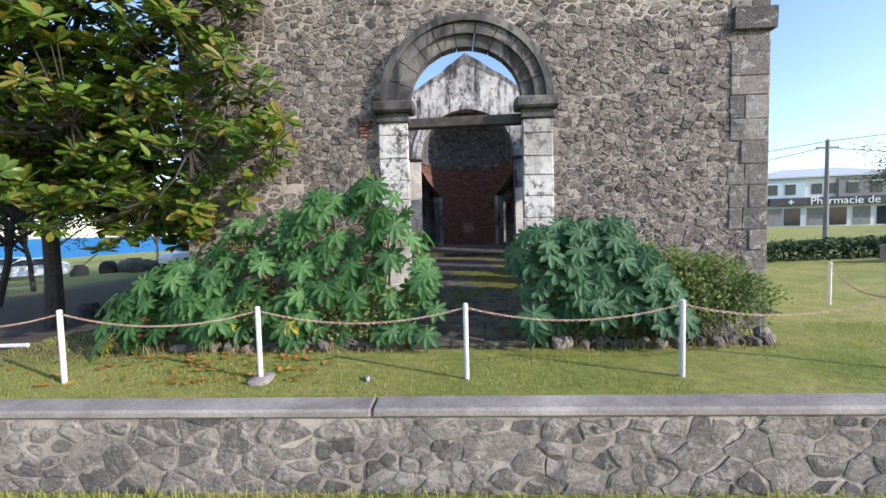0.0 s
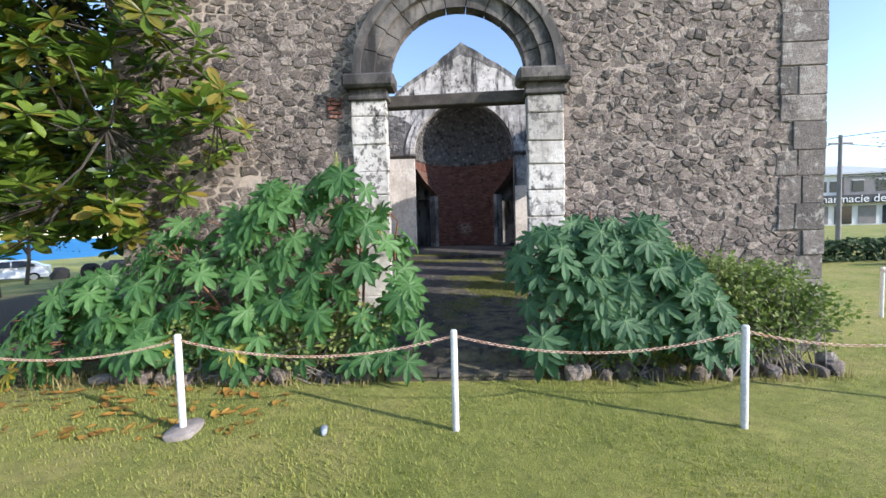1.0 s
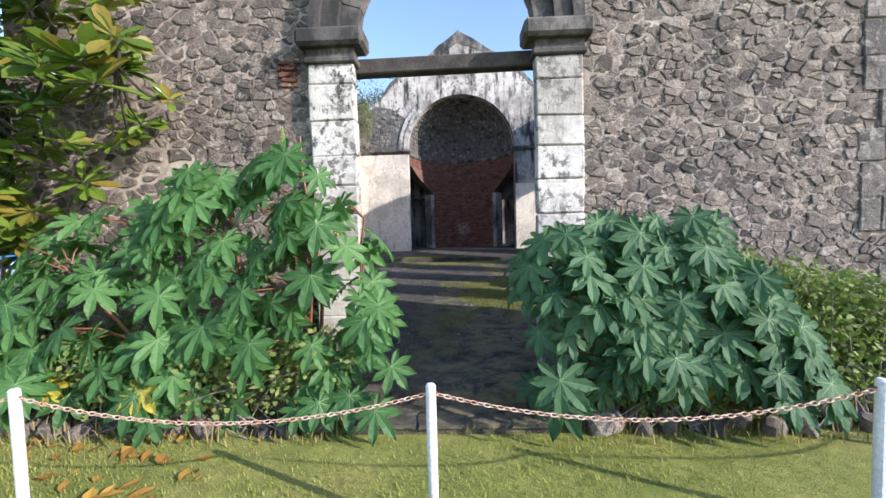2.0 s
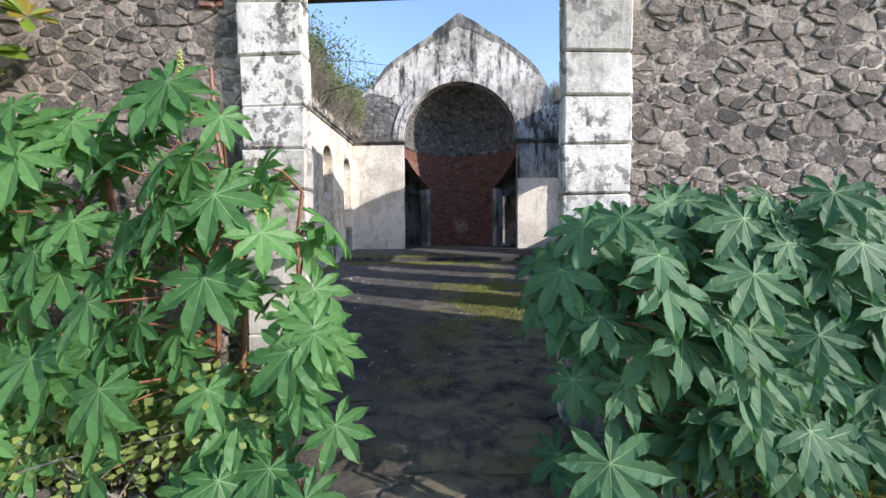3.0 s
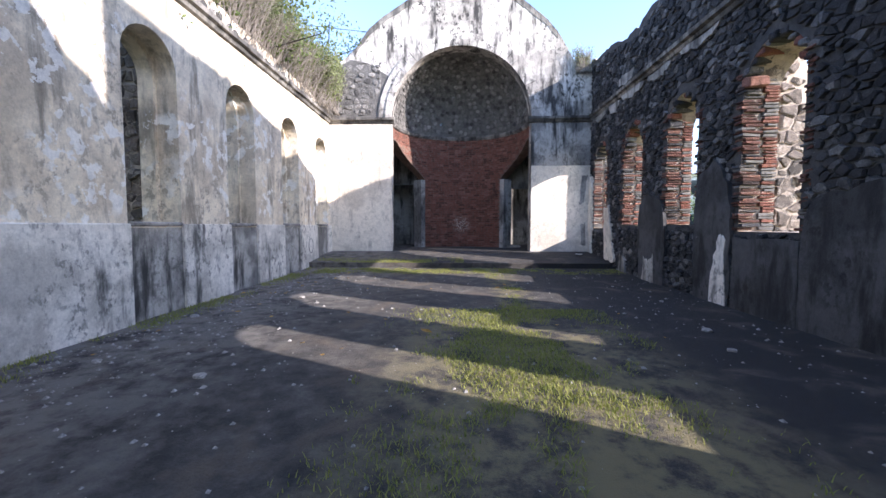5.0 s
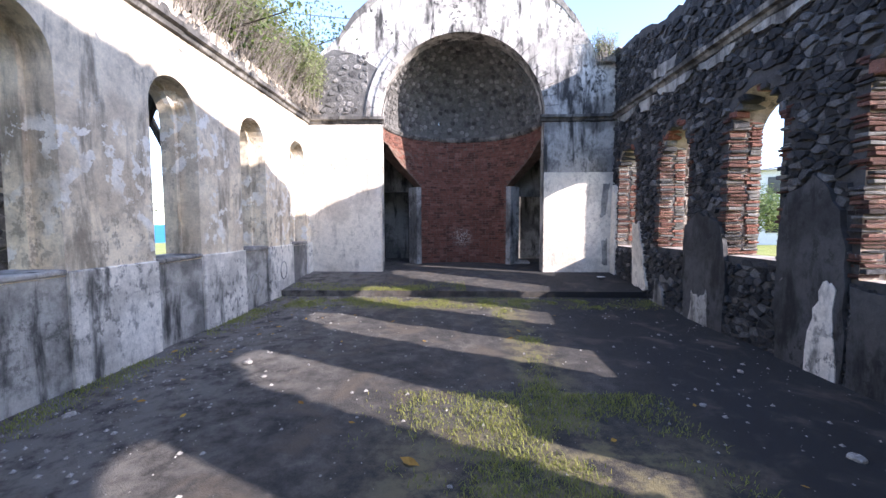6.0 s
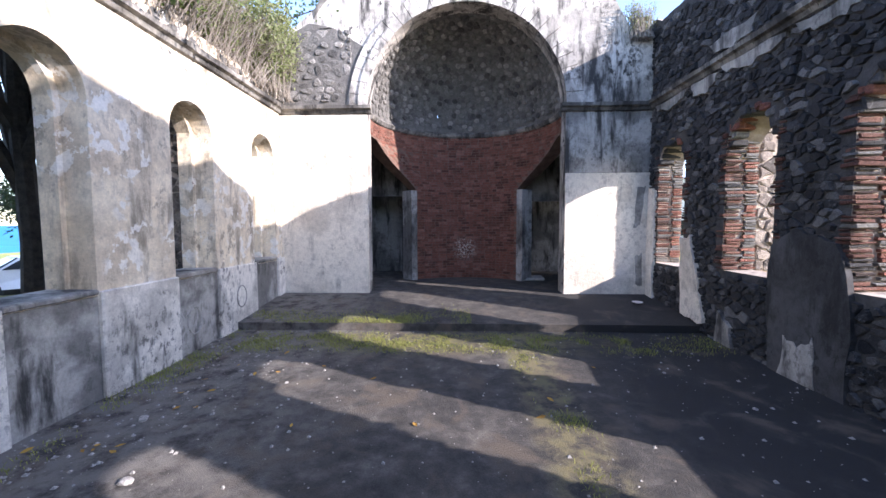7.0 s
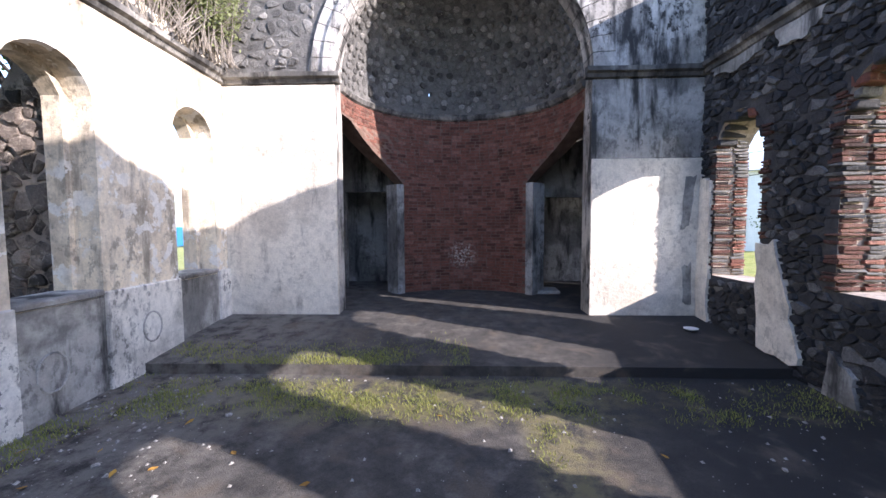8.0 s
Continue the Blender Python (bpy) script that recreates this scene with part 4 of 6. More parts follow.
# ---- buttresses outside the nave ----
def buttress(side, y0, y1, reach, top, seed):
    x = NAVE_L - 0.5 if side < 0 else NAVE_R + 0.48
    b = tagged(new("buttress"), "sloping rubble stone buttress against the nave wall", "buttress", "nave buttresses", "structure")
    b.location = (x, y0, LAWN)
    h = top - LAWN
    prof = [(0.0, -0.2), (side * reach, -0.2), (side * reach, h * 0.55), (side * 0.25, h), (0.0, h)]
    V = [(px_, y, z) for y in (0, y1 - y0) for px_, z in prof]
    n = len(prof)
    mesh_ob("core", V, [tuple(range(n)), tuple(range(n, 2 * n))[::-1]] + [(i, (i + 1) % n, (i + 1) % n + n, i + n) for i in range(n)], M["mortar"], parent=b)
    cells = rubble_cells(0.02, reach, 0.1, h, 0.17, 0.13, seed, joint=0.95, rounded=None, sparse=0.3, clear=lambda u, v: v > (h if u < 0.25 else h - (h * 0.45) * (u - 0.25) / (reach - 0.25)) - 0.03)
    lay_stones("stone", b, cells, lambda u, v, w: (side * u, -w, v), 0.01, 0.05, M["stone"], M["stone_rest"], limit=120)


buttress(-1, 5.6, 6.1, 1.5, 3.9, 61)
buttress(-1, 9.78, 10.3, 1.5, 3.9, 62)
buttress(1, 5.87, 6.25, 0.95, 3.7, 71)
buttress(1, 9.83, 10.2, 0.68, 3.7, 72)

# ---- chain between the posts ----
M["chain"] = plain_mat("rusty chain", (0.45, 0.2, 0.1), (0.75, 0.6, 0.48), 18, 0.7, 0.002)
lbm = bmesh.new()
ring = [Vector((0.021 * math.cos(t) * 1.0, 0.010 * math.sin(t), 0)) for t in [math.tau * k / 8 for k in range(8)]]
tube(lbm, [*ring, ring[0]], 0.0035, 4, cap=False)
link_me = bpy.data.meshes.new("chain_link")
lbm.to_mesh(link_me)
lbm.free()
link_me.materials.append(M["chain"])


def chain(p, q, sag, singles):
    thing = tagged(new("barrier_chain"), "sagging rusty chain strung between white posts", "chain", "chains between the posts")
    p, q = Vector(p), Vector(q)
    thing.location = (p.x, p.y, p.z)
    n = int((q - p).length / 0.033)
    pts = [p.lerp(q, t) - Vector((0, 0, sag * 4 * t * (1 - t))) - p for t in [k / n for k in range(n + 1)]]
    V, F = [], []
    for k, (a, b) in enumerate(zip(pts, pts[1:])):
        m = Matrix.Translation((a + b) / 2) @ (b - a).to_track_quat("X", "Z").to_matrix().to_4x4() @ Matrix.Rotation(radians(90 * (k % 2) + 30), 4, "X")
        if singles:
            o = new("link", link_me)
            o.parent, o.matrix_basis = thing, m
        else:
            base = len(V)
            V += [m @ v.co for v in link_me.vertices]
            F += [tuple(i + base for i in f.vertices) for f in link_me.polygons]
    if V:
        tagged(mesh_ob("links", V, F, M["chain"], parent=thing), kind="stuff")


ZC = LAWN + 0.745
ends = [(-6.6, -1.75), *POSTS[:4], (4.3, -1.6), (6.6, 1.6)]
for k, (a, b) in enumerate(zip(ends, ends[1:])):
    chain((*a, ZC), (*b, ZC), 0.15, k in (2, 3))

# ---- castor plants ----
M["castor"] = leaf_mat("castor leaf", (0.04, 0.125, 0.04), (0.125, 0.265, 0.08), 0.38, 0.5)
M["castor_blue"] = leaf_mat("bluish castor leaf", (0.03, 0.095, 0.045), (0.1, 0.2, 0.09), 0.28, 0.62)
M["castor_vein"] = plain_mat("leaf vein", (0.12, 0.24, 0.08), (0.19, 0.31, 0.12), 20, 0.6)
M["castor_yellow"] = leaf_mat("yellowed leaf", (0.4, 0.33, 0.04), (0.5, 0.42, 0.06), 0.3, 0.5)
M["weed_pod"] = plain_mat("seed pods", (0.2, 0.25, 0.05), (0.32, 0.36, 0.1), 40, 0.6)
M["stem_red"] = plain_mat("reddish stem", (0.16, 0.06, 0.035), (0.26, 0.12, 0.06), 20, 0.6)


def castor_leaf(seed, mat="castor"):
    """Palmate leaf about one metre across (scaled on use), the stalk at its centre, folded along each vein."""
    rng = random.Random(seed)
    V, F, I = [(0, 0, 0)], [], []
    lobes = 8
    info = []
    for k in range(lobes):
        a = radians(-148 + 296 * k / (lobes - 1)) + rng.uniform(-0.05, 0.05)
        L = (0.52 - 0.2 * abs(k - 3.5) / 3.5) * rng.uniform(0.92, 1.06)
        info.append((a, L))
    droop = rng.uniform(0.1, 0.32)

    def pt(a, r, lift=0.0):
        return (r * math.sin(a), r * math.cos(a), lift - droop * r * r * 1.6)

    def lobe_pt(a, L, f, w, lift):
        x, y = w * L, f * L
        return (x * math.cos(a) + y * math.sin(a), y * math.cos(a) - x * math.sin(a), lift - droop * (x * x + y * y) * 1.6)

    outline = [(0.52, 0.15), (0.5, 0.168), (0.6, 0.168), (0.59, 0.185), (0.69, 0.163), (0.68, 0.176), (0.78, 0.128), (0.77, 0.142), (0.87, 0.078), (0.865, 0.092), (0.95, 0.03)]
    for k, (a, L) in enumerate(info):
        al = (info[k - 1][0] + a) / 2 if k else a - 0.36
        ar = (info[k + 1][0] + a) / 2 if k < lobes - 1 else a + 0.36
        ll = min(L, info[k - 1][1]) if k else L
        lr = min(L, info[k + 1][1]) if k < lobes - 1 else L
        s = len(V)
        V += [lobe_pt(a, L, 0.28, 0, -0.018), lobe_pt(a, L, 0.55, 0, -0.026), lobe_pt(a, L, 0.78, 0, -0.028), lobe_pt(a, L, 1.04, 0, -0.04)]
        for side, at, lm in ((-1, al, ll), (1, ar, lr)):
            q = len(V)
            V.append(pt(at, lm * 0.44, -0.004))
            V += [lobe_pt(a, L, f, side * w * rng.uniform(0.9, 1.06), 0.008 * (1 - f)) for f, w in outline]
            rims = ([0, q, s], [q, q + 1, q + 2, q + 3, s + 1, s], [q + 3, q + 4, q + 5, q + 6, q + 7, s + 2, s + 1], [q + 7, q + 8, q + 9, q + 10, q + 11, s + 3, s + 2])
            F += [tuple(f if side < 0 else f[::-1]) for f in rims]
            I += [0] * 4
        b = len(V)
        V += [(-0.004 * math.cos(a), 0.004 * math.sin(a), 0.004), (0.004 * math.cos(a), -0.004 * math.sin(a), 0.004), tuple(Vector(pt(a, L * 0.76, -0.026)) + Vector((0, 0, 0.005))), ]
        V += [tuple(Vector(pt(a, L * 0.4, -0.022)) + Vector((-0.003 * math.cos(a), 0.003 * math.sin(a), 0.005))), tuple(Vector(pt(a, L * 0.4, -0.022)) + Vector((0.003 * math.cos(a), -0.003 * math.sin(a), 0.005)))]
        F += [(b, b + 1, b + 4, b + 3), (b + 3, b + 4, b + 2)]
        I += [1, 1]
    me = bpy.data.meshes.new("leaf")
    me.from_pydata(V, [], F)
    me.materials.append(M[mat])
    me.materials.append(M["castor_vein"])
    me.polygons.foreach_set("material_index", I)
    me.update()
    return me


CASTOR = [castor_leaf(k) for k in range(7)]
CASTOR_BLUE = [castor_leaf(k, "castor_blue") for k in range(30, 37)]
CASTOR_Y = castor_leaf(20, "castor_yellow")


def castor(name, label, base, tops, spread_y, count, seed, stems, size=(0.32, 0.5), avoid=None, spikes=(), foot=0.14, kinds=CASTOR):
    """tops: table of height by x. Leaves face outward and up, with drooping tips, on red stalks."""
    rng = random.Random(seed)
    thing = tagged(new(name), label, "castor plant", "castor plants by the doorway")
    thing.location = (base[0], base[1], LAWN)
    origin = Vector(thing.location)
    bm = bmesh.new()
    stem_lines = []
    for sx, sy, tx, ty, tz in stems:
        p, q = Vector((sx, sy, LAWN - 0.03)), Vector((tx, ty, tz))
        line = [p.lerp(q, t) + Vector((0.08 * math.sin(t * 5 + sx), 0.05 * math.sin(t * 4), 0)) * (1 - t) * t * 3 for t in [k / 7 for k in range(8)]]
        stem_lines.append(line)
        tube(bm, [x - origin for x in line], [0.022 * (1 - 0.08 * k) for k in range(8)], 6)
    x0, x1 = tops[0][0], tops[-1][0]
    done = 0
    tries = 0
    while done < count and tries < count * 6:
        tries += 1
        x = rng.uniform(x0, x1)
        zt = pieces(x, tops)
        z = LAWN + foot + (zt - LAWN - foot) * rng.random() ** 0.8
        rel = (z - LAWN) / max(0.3, zt - LAWN)
        y = base[1] - spread_y * rng.random() ** 0.6 * math.sqrt(max(0.15, 1 - (rel - 0.35) ** 2)) + 0.12
        if avoid and avoid(x, y, z):
            continue
        p = Vector((x, y, z))
        line = min(stem_lines, key=lambda l: min((a - p).length for a in l))
        a = min(line, key=lambda a: (a - p).length + (0.3 if a.z > p.z else 0))
        out = Vector((p.x - a.x, p.y - a.y, 0))
        out = (out.normalized() if out.length > 0.05 else Vector((0, -1, 0))) + Vector((rng.uniform(-0.4, 0.4), -0.55, 0))
        normal = Vector((out.x * 0.7, out.y * 0.8, rng.uniform(0.45, 1.1))).normalized()
        tip = (out.normalized() - normal * normal.dot(out.normalized()) + Vector((rng.uniform(-0.5, 0.5), 0, -0.35))).normalized()
        tip = (tip - normal * normal.dot(tip)).normalized()
        side = tip.cross(normal)
        m = Matrix((side, tip, normal)).transposed().to_4x4()
        s = rng.uniform(*size) * (1.15 - 0.35 * rel * rng.random())
        yellow = rel < 0.3 and rng.random() < 0.1
        o = new("leaf", CASTOR_Y if yellow else rng.choice(kinds))
        o.parent = thing
        o.matrix_basis = Matrix.Translation(p - origin) @ m @ Matrix.Scale(s / 0.95, 4)
        mid = (a + p) / 2 + Vector((0, 0, 0.04))
        tube(bm, [a - origin, mid - origin, p - origin - normal * 0.004], [0.007, 0.006, 0.004], 4, cap=False)
        done += 1
    part("stem", bm, M["stem_red"], thing, "reddish brown stems and leaf stalks")
    for sx, sy, sz in spikes:
        bm = bmesh.new()
        for k in range(46):
            t = k / 45
            q = Matrix.Translation(Vector((sx + 0.028 * (1.1 - t) * math.cos(k * 2.4), sy + 0.028 * (1.1 - t) * math.sin(k * 2.4), sz + 0.3 * t)) - origin)
            bmesh.ops.create_icosphere(bm, subdivisions=1, radius=0.013 * (1.15 - 0.5 * t), matrix=q)
        part("seed_spike", bm, M["weed_pod"], thing, "yellow-green knobbly seed spike")
    return thing


LEFT_TOPS = [(-4.8, 0.3), (-4.2, 0.75), (-3.65, 1.0), (-3.0, 1.3), (-2.4, 1.45), (-1.9, 1.7), (-1.45, 1.92), (-1.0, 1.85), (-0.75, 1.35), (-0.52, 1.15), (-0.42, 0.9)]
castor("castor_plant", "tall leggy castor plant with glossy green palmate leaves", (-2.0, -0.45, 0), LEFT_TOPS, 0.66, 300, 61,
       [(-1.1, -0.4, -1.2, -0.45, 1.95), (-0.95, -0.35, -0.65, -0.6, 1.25), (-1.8, -0.4, -1.9, -0.4, 1.7), (-2.6, -0.4, -2.5, -0.5, 1.4), (-3.3, -0.4, -3.3, -0.5, 1.1), (-4.0, -0.4, -4.1, -0.5, 0.8), (-1.4, -0.5, -1.0, -0.75, 1.1), (-2.2, -0.5, -2.9, -0.8, 0.9)],
       avoid=lambda x, y, z: x > -0.5 and (y < -0.85 or z < 0.05), spikes=((-0.86, -0.62, 1.12), (-1.3, -0.55, 1.7)))
RIGHT_TOPS = [(0.56, 0.92), (0.7, 1.08), (0.95, 1.2), (1.25, 1.25), (1.6, 1.25), (2.0, 1.1), (2.3, 0.75), (2.6, 0.35)]
castor("castor_plant", "bushy castor plant with bluish green palmate leaves", (1.5, -0.5, 0), RIGHT_TOPS, 0.72, 210, 62,
       [(1.2, -0.4, 1.0, -0.5, 1.05), (1.4, -0.45, 1.4, -0.5, 1.3), (1.6, -0.4, 1.9, -0.5, 1.15), (1.8, -0.45, 2.4, -0.6, 0.6), (1.1, -0.5, 0.75, -0.8, 0.6)],
       avoid=lambda x, y, z: x < 0.7 and y < -0.95 or y < -1.08, foot=0.3, kinds=CASTOR_BLUE)

# ---- weeds, grass and dry stalks in the beds ----
M["twig_grey"] = plain_mat("dry twigs", (0.2, 0.17, 0.14), (0.36, 0.32, 0.27), 20, 0.9)
M["weed"] = leaf_mat("weed", (0.13, 0.19, 0.045), (0.33, 0.37, 0.12), 0.35, 0.6)
M["straw"] = leaf_mat("straw", (0.25, 0.2, 0.08), (0.42, 0.34, 0.16), 0.2, 0.8)
M["floor_grass"] = leaf_mat("floor grass", (0.1, 0.15, 0.03), (0.36, 0.34, 0.11), 0.25, 0.8)
M["grass"] = leaf_mat("grass blade", (0.17, 0.23, 0.04), (0.44, 0.42, 0.12), 0.3, 0.7)


def blades(name, spots, mat, label, kind="stuff", width=0.006, lean=0.5, category=""):
    """Thin bent blades: spots of (x, y, z, height)."""
    rng = random.Random(len(spots))
    V, F = [], []
    for x, y, z, h in spots:
        a, l = rng.uniform(0, math.tau), h * lean * rng.random()
        dx, dy = math.cos(a) * l, math.sin(a) * l
        wx, wy = -math.sin(a) * width, math.cos(a) * width
        i = len(V)
        V += [(x - wx, y - wy, z), (x + wx, y + wy, z), (x + dx * 0.4 - wx * 0.7, y + dy * 0.4 - wy * 0.7, z + h * 0.6), (x + dx * 0.4 + wx * 0.7, y + dy * 0.4 + wy * 0.7, z + h * 0.6), (x + dx, y + dy, z + h * 0.95)]
        F += [(i, i + 1, i + 3, i + 2), (i + 2, i + 3, i + 4)]
    return tagged(mesh_ob(name, V, F, mat), label, category, kind=kind)


def shrub(name, label, cat, box, n, leaf, mat, seed, tops=None, twigs=40):
    """Leafy shrub: thin twigs and many small pointed leaves in uneven clumps."""
    rng = random.Random(seed)
    x0, x1, y0, y1, z0, z1 = box
    thing = tagged(new(name), label, cat)
    c = Vector(((x0 + x1) / 2, (y0 + y1) / 2, z0))
    thing.location = c
    V, F, bm = [], [], bmesh.new()
    clumps = []
    for _ in range(twigs):
        a = Vector((rng.uniform(x0, x1) * 0.7 + c.x * 0.3, rng.uniform(y0, y1), z0))
        b = Vector((rng.uniform(x0, x1), rng.uniform(y0, y1), z0 + (z1 - z0) * rng.uniform(0.45, 1)))
        if tops:
            b.z = min(b.z, pieces(b.x, tops))
        tube(bm, [a - c, a.lerp(b, 0.5) - c + Vector((0, 0, 0.05)), b - c], [0.007, 0.005, 0.002], 4, cap=False)
        clumps += [a.lerp(b, t) for t in (0.4, 0.6, 0.75, 0.9, 1.0)]
    for _ in range(n):
        p = rng.choice(clumps) + Vector([rng.gauss(0, 0.055) for _ in range(3)])
        d = Vector((rng.gauss(0, 1), rng.gauss(0, 1), rng.gauss(0.3, 0.8))).normalized()
        s = d.orthogonal().normalized() * leaf * rng.uniform(0.25, 0.4)
        l = d * leaf * rng.uniform(0.7, 1.3)
        i = len(V)
        V += [p - c, p - c + l * 0.45 + s, p - c + l, p - c + l * 0.45 - s]
        F.append((i, i + 1, i + 2, i + 3))
    tagged(part("twig_work", bm, M["twig_grey"], thing), kind="stuff")
    mesh_ob("foliage", V, F, mat, parent=thing)
    return thing


shrub("weed_bush", "scrubby light green weeds growing against the stone wall", "weeds", (2.2, 3.9, -0.8, -0.15, LAWN, 0.95), 11000, 0.052, M["weed"], 71, [(2.2, 0.95), (2.8, 0.72), (3.4, 0.6), (3.9, 0.2)], 150)
shrub("weed_bush", "low straggling weeds beneath the castor plant", "weeds", (-3.6, -0.7, -0.85, -0.3, LAWN, 0.35), 3800, 0.06, M["weed"], 72, None, 80)
shrub("weed_bush", "low weeds in shade at the wall foot", "weeds", (0.95, 2.4, -0.8, -0.3, LAWN, 0.1), 1600, 0.05, M["weed"], 73, None, 40)
rng = random.Random(74)
blades("dry_grass", [(rng.uniform(-4.6, -0.8), rng.uniform(-0.95, -0.45), LAWN, rng.uniform(0.04, 0.2)) for _ in range(500)] + [(rng.uniform(1.0, 3.9), rng.uniform(-0.95, -0.55), LAWN, rng.uniform(0.04, 0.16)) for _ in range(300)], M["straw"], "dry straw-coloured grass tufts along the beds", category="grass", lean=0.9)
spots = []
for _ in range(64000):
    x, y = rng.uniform(-6.5, 6.5), -3.3 + 3.6 * rng.random()
    spots.append((x, y, LAWN - 0.01 + 0.025 * noise.noise((x * 0.6, y * 0.6, 0)), rng.uniform(0.015, 0.045)))
for _ in range(9000):
    x, y = rng.uniform(4.3, 16), rng.uniform(-2, 10)
    spots.append((x, y, terrain(x, y) - 0.01, rng.uniform(0.02, 0.06)))
blades("lawn_grass", spots, M["grass"], "short mown lawn grass blades", category="grass", width=0.0035, lean=0.9)
blades("verge_grass", [(rng.uniform(-7, 7), -3.54 - abs(rng.gauss(0, 0.1)), STREET - 0.01, rng.uniform(0.03, 0.1)) for _ in range(5000)], M["grass"], "ragged grass along the foot of the boundary wall", category="grass", width=0.004, lean=0.9)

# edging stones of the beds
rng = random.Random(75)


def rock(name, x, y, z, sx, sy, sz, mat, label, cat, group="", seed=0):
    r = random.Random(seed)
    bm = bmesh.new()
    bmesh.ops.create_icosphere(bm, subdivisions=2, radius=1)
    off = Vector((r.uniform(0, 90), r.uniform(0, 90), 0))
    for v in bm.verts:
        k = 1 + 0.35 * noise.noise(v.co * 1.1 + off) + 0.15 * noise.noise(v.co * 3 + off)
        v.co = Vector((v.co.x * sx * k, v.co.y * sy * k, v.co.z * sz * k))
        v.co.x, v.co.y = max(-sx * 0.85, min(sx * 0.85, v.co.x)), max(-sy * 0.85, min(sy * 0.85, v.co.y))
        v.co.z = max(-sz * 0.5, min(sz * 0.8, v.co.z))
    ob = part(name, bm, mat, None)
    ob.location = (x, y, z + sz * 0.45)
    ob.rotation_euler = (0, 0, r.uniform(0, 6))
    return tagged(ob, label, cat, group)


x = -3.9
while x < 3.95:
    if -0.98 < x < 0.95:
        x = 0.97
        continue
    s = rng.uniform(0.07, 0.13)
    rock("edging_stone", x, -0.72 + rng.uniform(-0.06, 0.06), LAWN, s * 1.3, s * 0.8, s * rng.uniform(0.7, 1.1), M["stone"], "grey rubble stone edging a planting bed", "stone", "bed edging stones", int(x * 991))
    x += s * 2.3
part_b = box_bm(-0.14, 0.14, -0.1, 0.1, 0, 0.15, 0.02, None, 0.012)
ob = part("edging_block", part_b, M["quoin"], None)
ob.location = (-1.06, -0.66, LAWN)
tagged(ob, "squared grey stone block ending the planting bed", "stone")
ob = rock("footing_stone", -2.25, -1.75, LAWN - 0.03, 0.2, 0.14, 0.06, M["concrete"], "flat pale concrete footing round a post", "stone", "", 5)
ob = rock("leaning_slab", 3.75, -0.62, LAWN, 0.16, 0.1, 0.16, M["wallstone"], "rough grey stone slab leaning at the bed's end", "stone", "", 9)
pipe_bm = bmesh.new()
tube(pipe_bm, [(-0.5, 0, 0.03), (0.25, 0.05, 0.03)], 0.03, 10)
ob = part("fallen_post", pipe_bm, M["post"], None)
ob.location = (-6.6, -0.5, LAWN)
tagged(ob, "fallen white pipe lying on the ground", "pipe")

# fallen leaves
M["dead_leaf"] = leaf_mat("dead leaf", (0.2, 0.08, 0.02), (0.5, 0.3, 0.06), 0.1, 0.7)
lv = bpy.data.meshes.new("fallen_leaf")
lv.from_pydata([(0, -0.09, 0.004), (0.035, -0.02, 0.018), (0.04, 0.03, 0.012), (0, 0.085, 0.02), (-0.04, 0.03, 0.016), (-0.035, -0.02, 0.01), (0, 0, 0.002)], [], [(0, 1, 6), (1, 2, 6), (2, 3, 6), (3, 4, 6), (4, 5, 6), (5, 0, 6)])
lv.materials.append(M["dead_leaf"])
for _ in range(130):
    o = new("fallen_leaf", lv)
    x = -1.6 - abs(rng.gauss(0, 2.2))
    o.matrix_basis = pose(x, rng.uniform(-1.9, -0.7), LAWN + 0.012, rng.uniform(-14, 14), rng.uniform(-14, 14), rng.uniform(0, 360)) @ Matrix.Scale(rng.uniform(0.4, 0.95), 4)
    tagged(o, "curled brown and yellow fallen leaf on the grass", "leaf", "fallen leaves")

# ---- sea almond tree over the lawn ----
M["almond"] = leaf_mat("almond leaf", (0.022, 0.06, 0.01), (0.15, 0.22, 0.03), 0.2, 0.3)
M["almond_gold"] = leaf_mat("golden leaf", (0.13, 0.15, 0.025), (0.3, 0.22, 0.04), 0.35, 0.4)
M["bark"] = plain_mat("bark", (0.03, 0.026, 0.022), (0.09, 0.075, 0.06), 12, 0.95, 0.02)


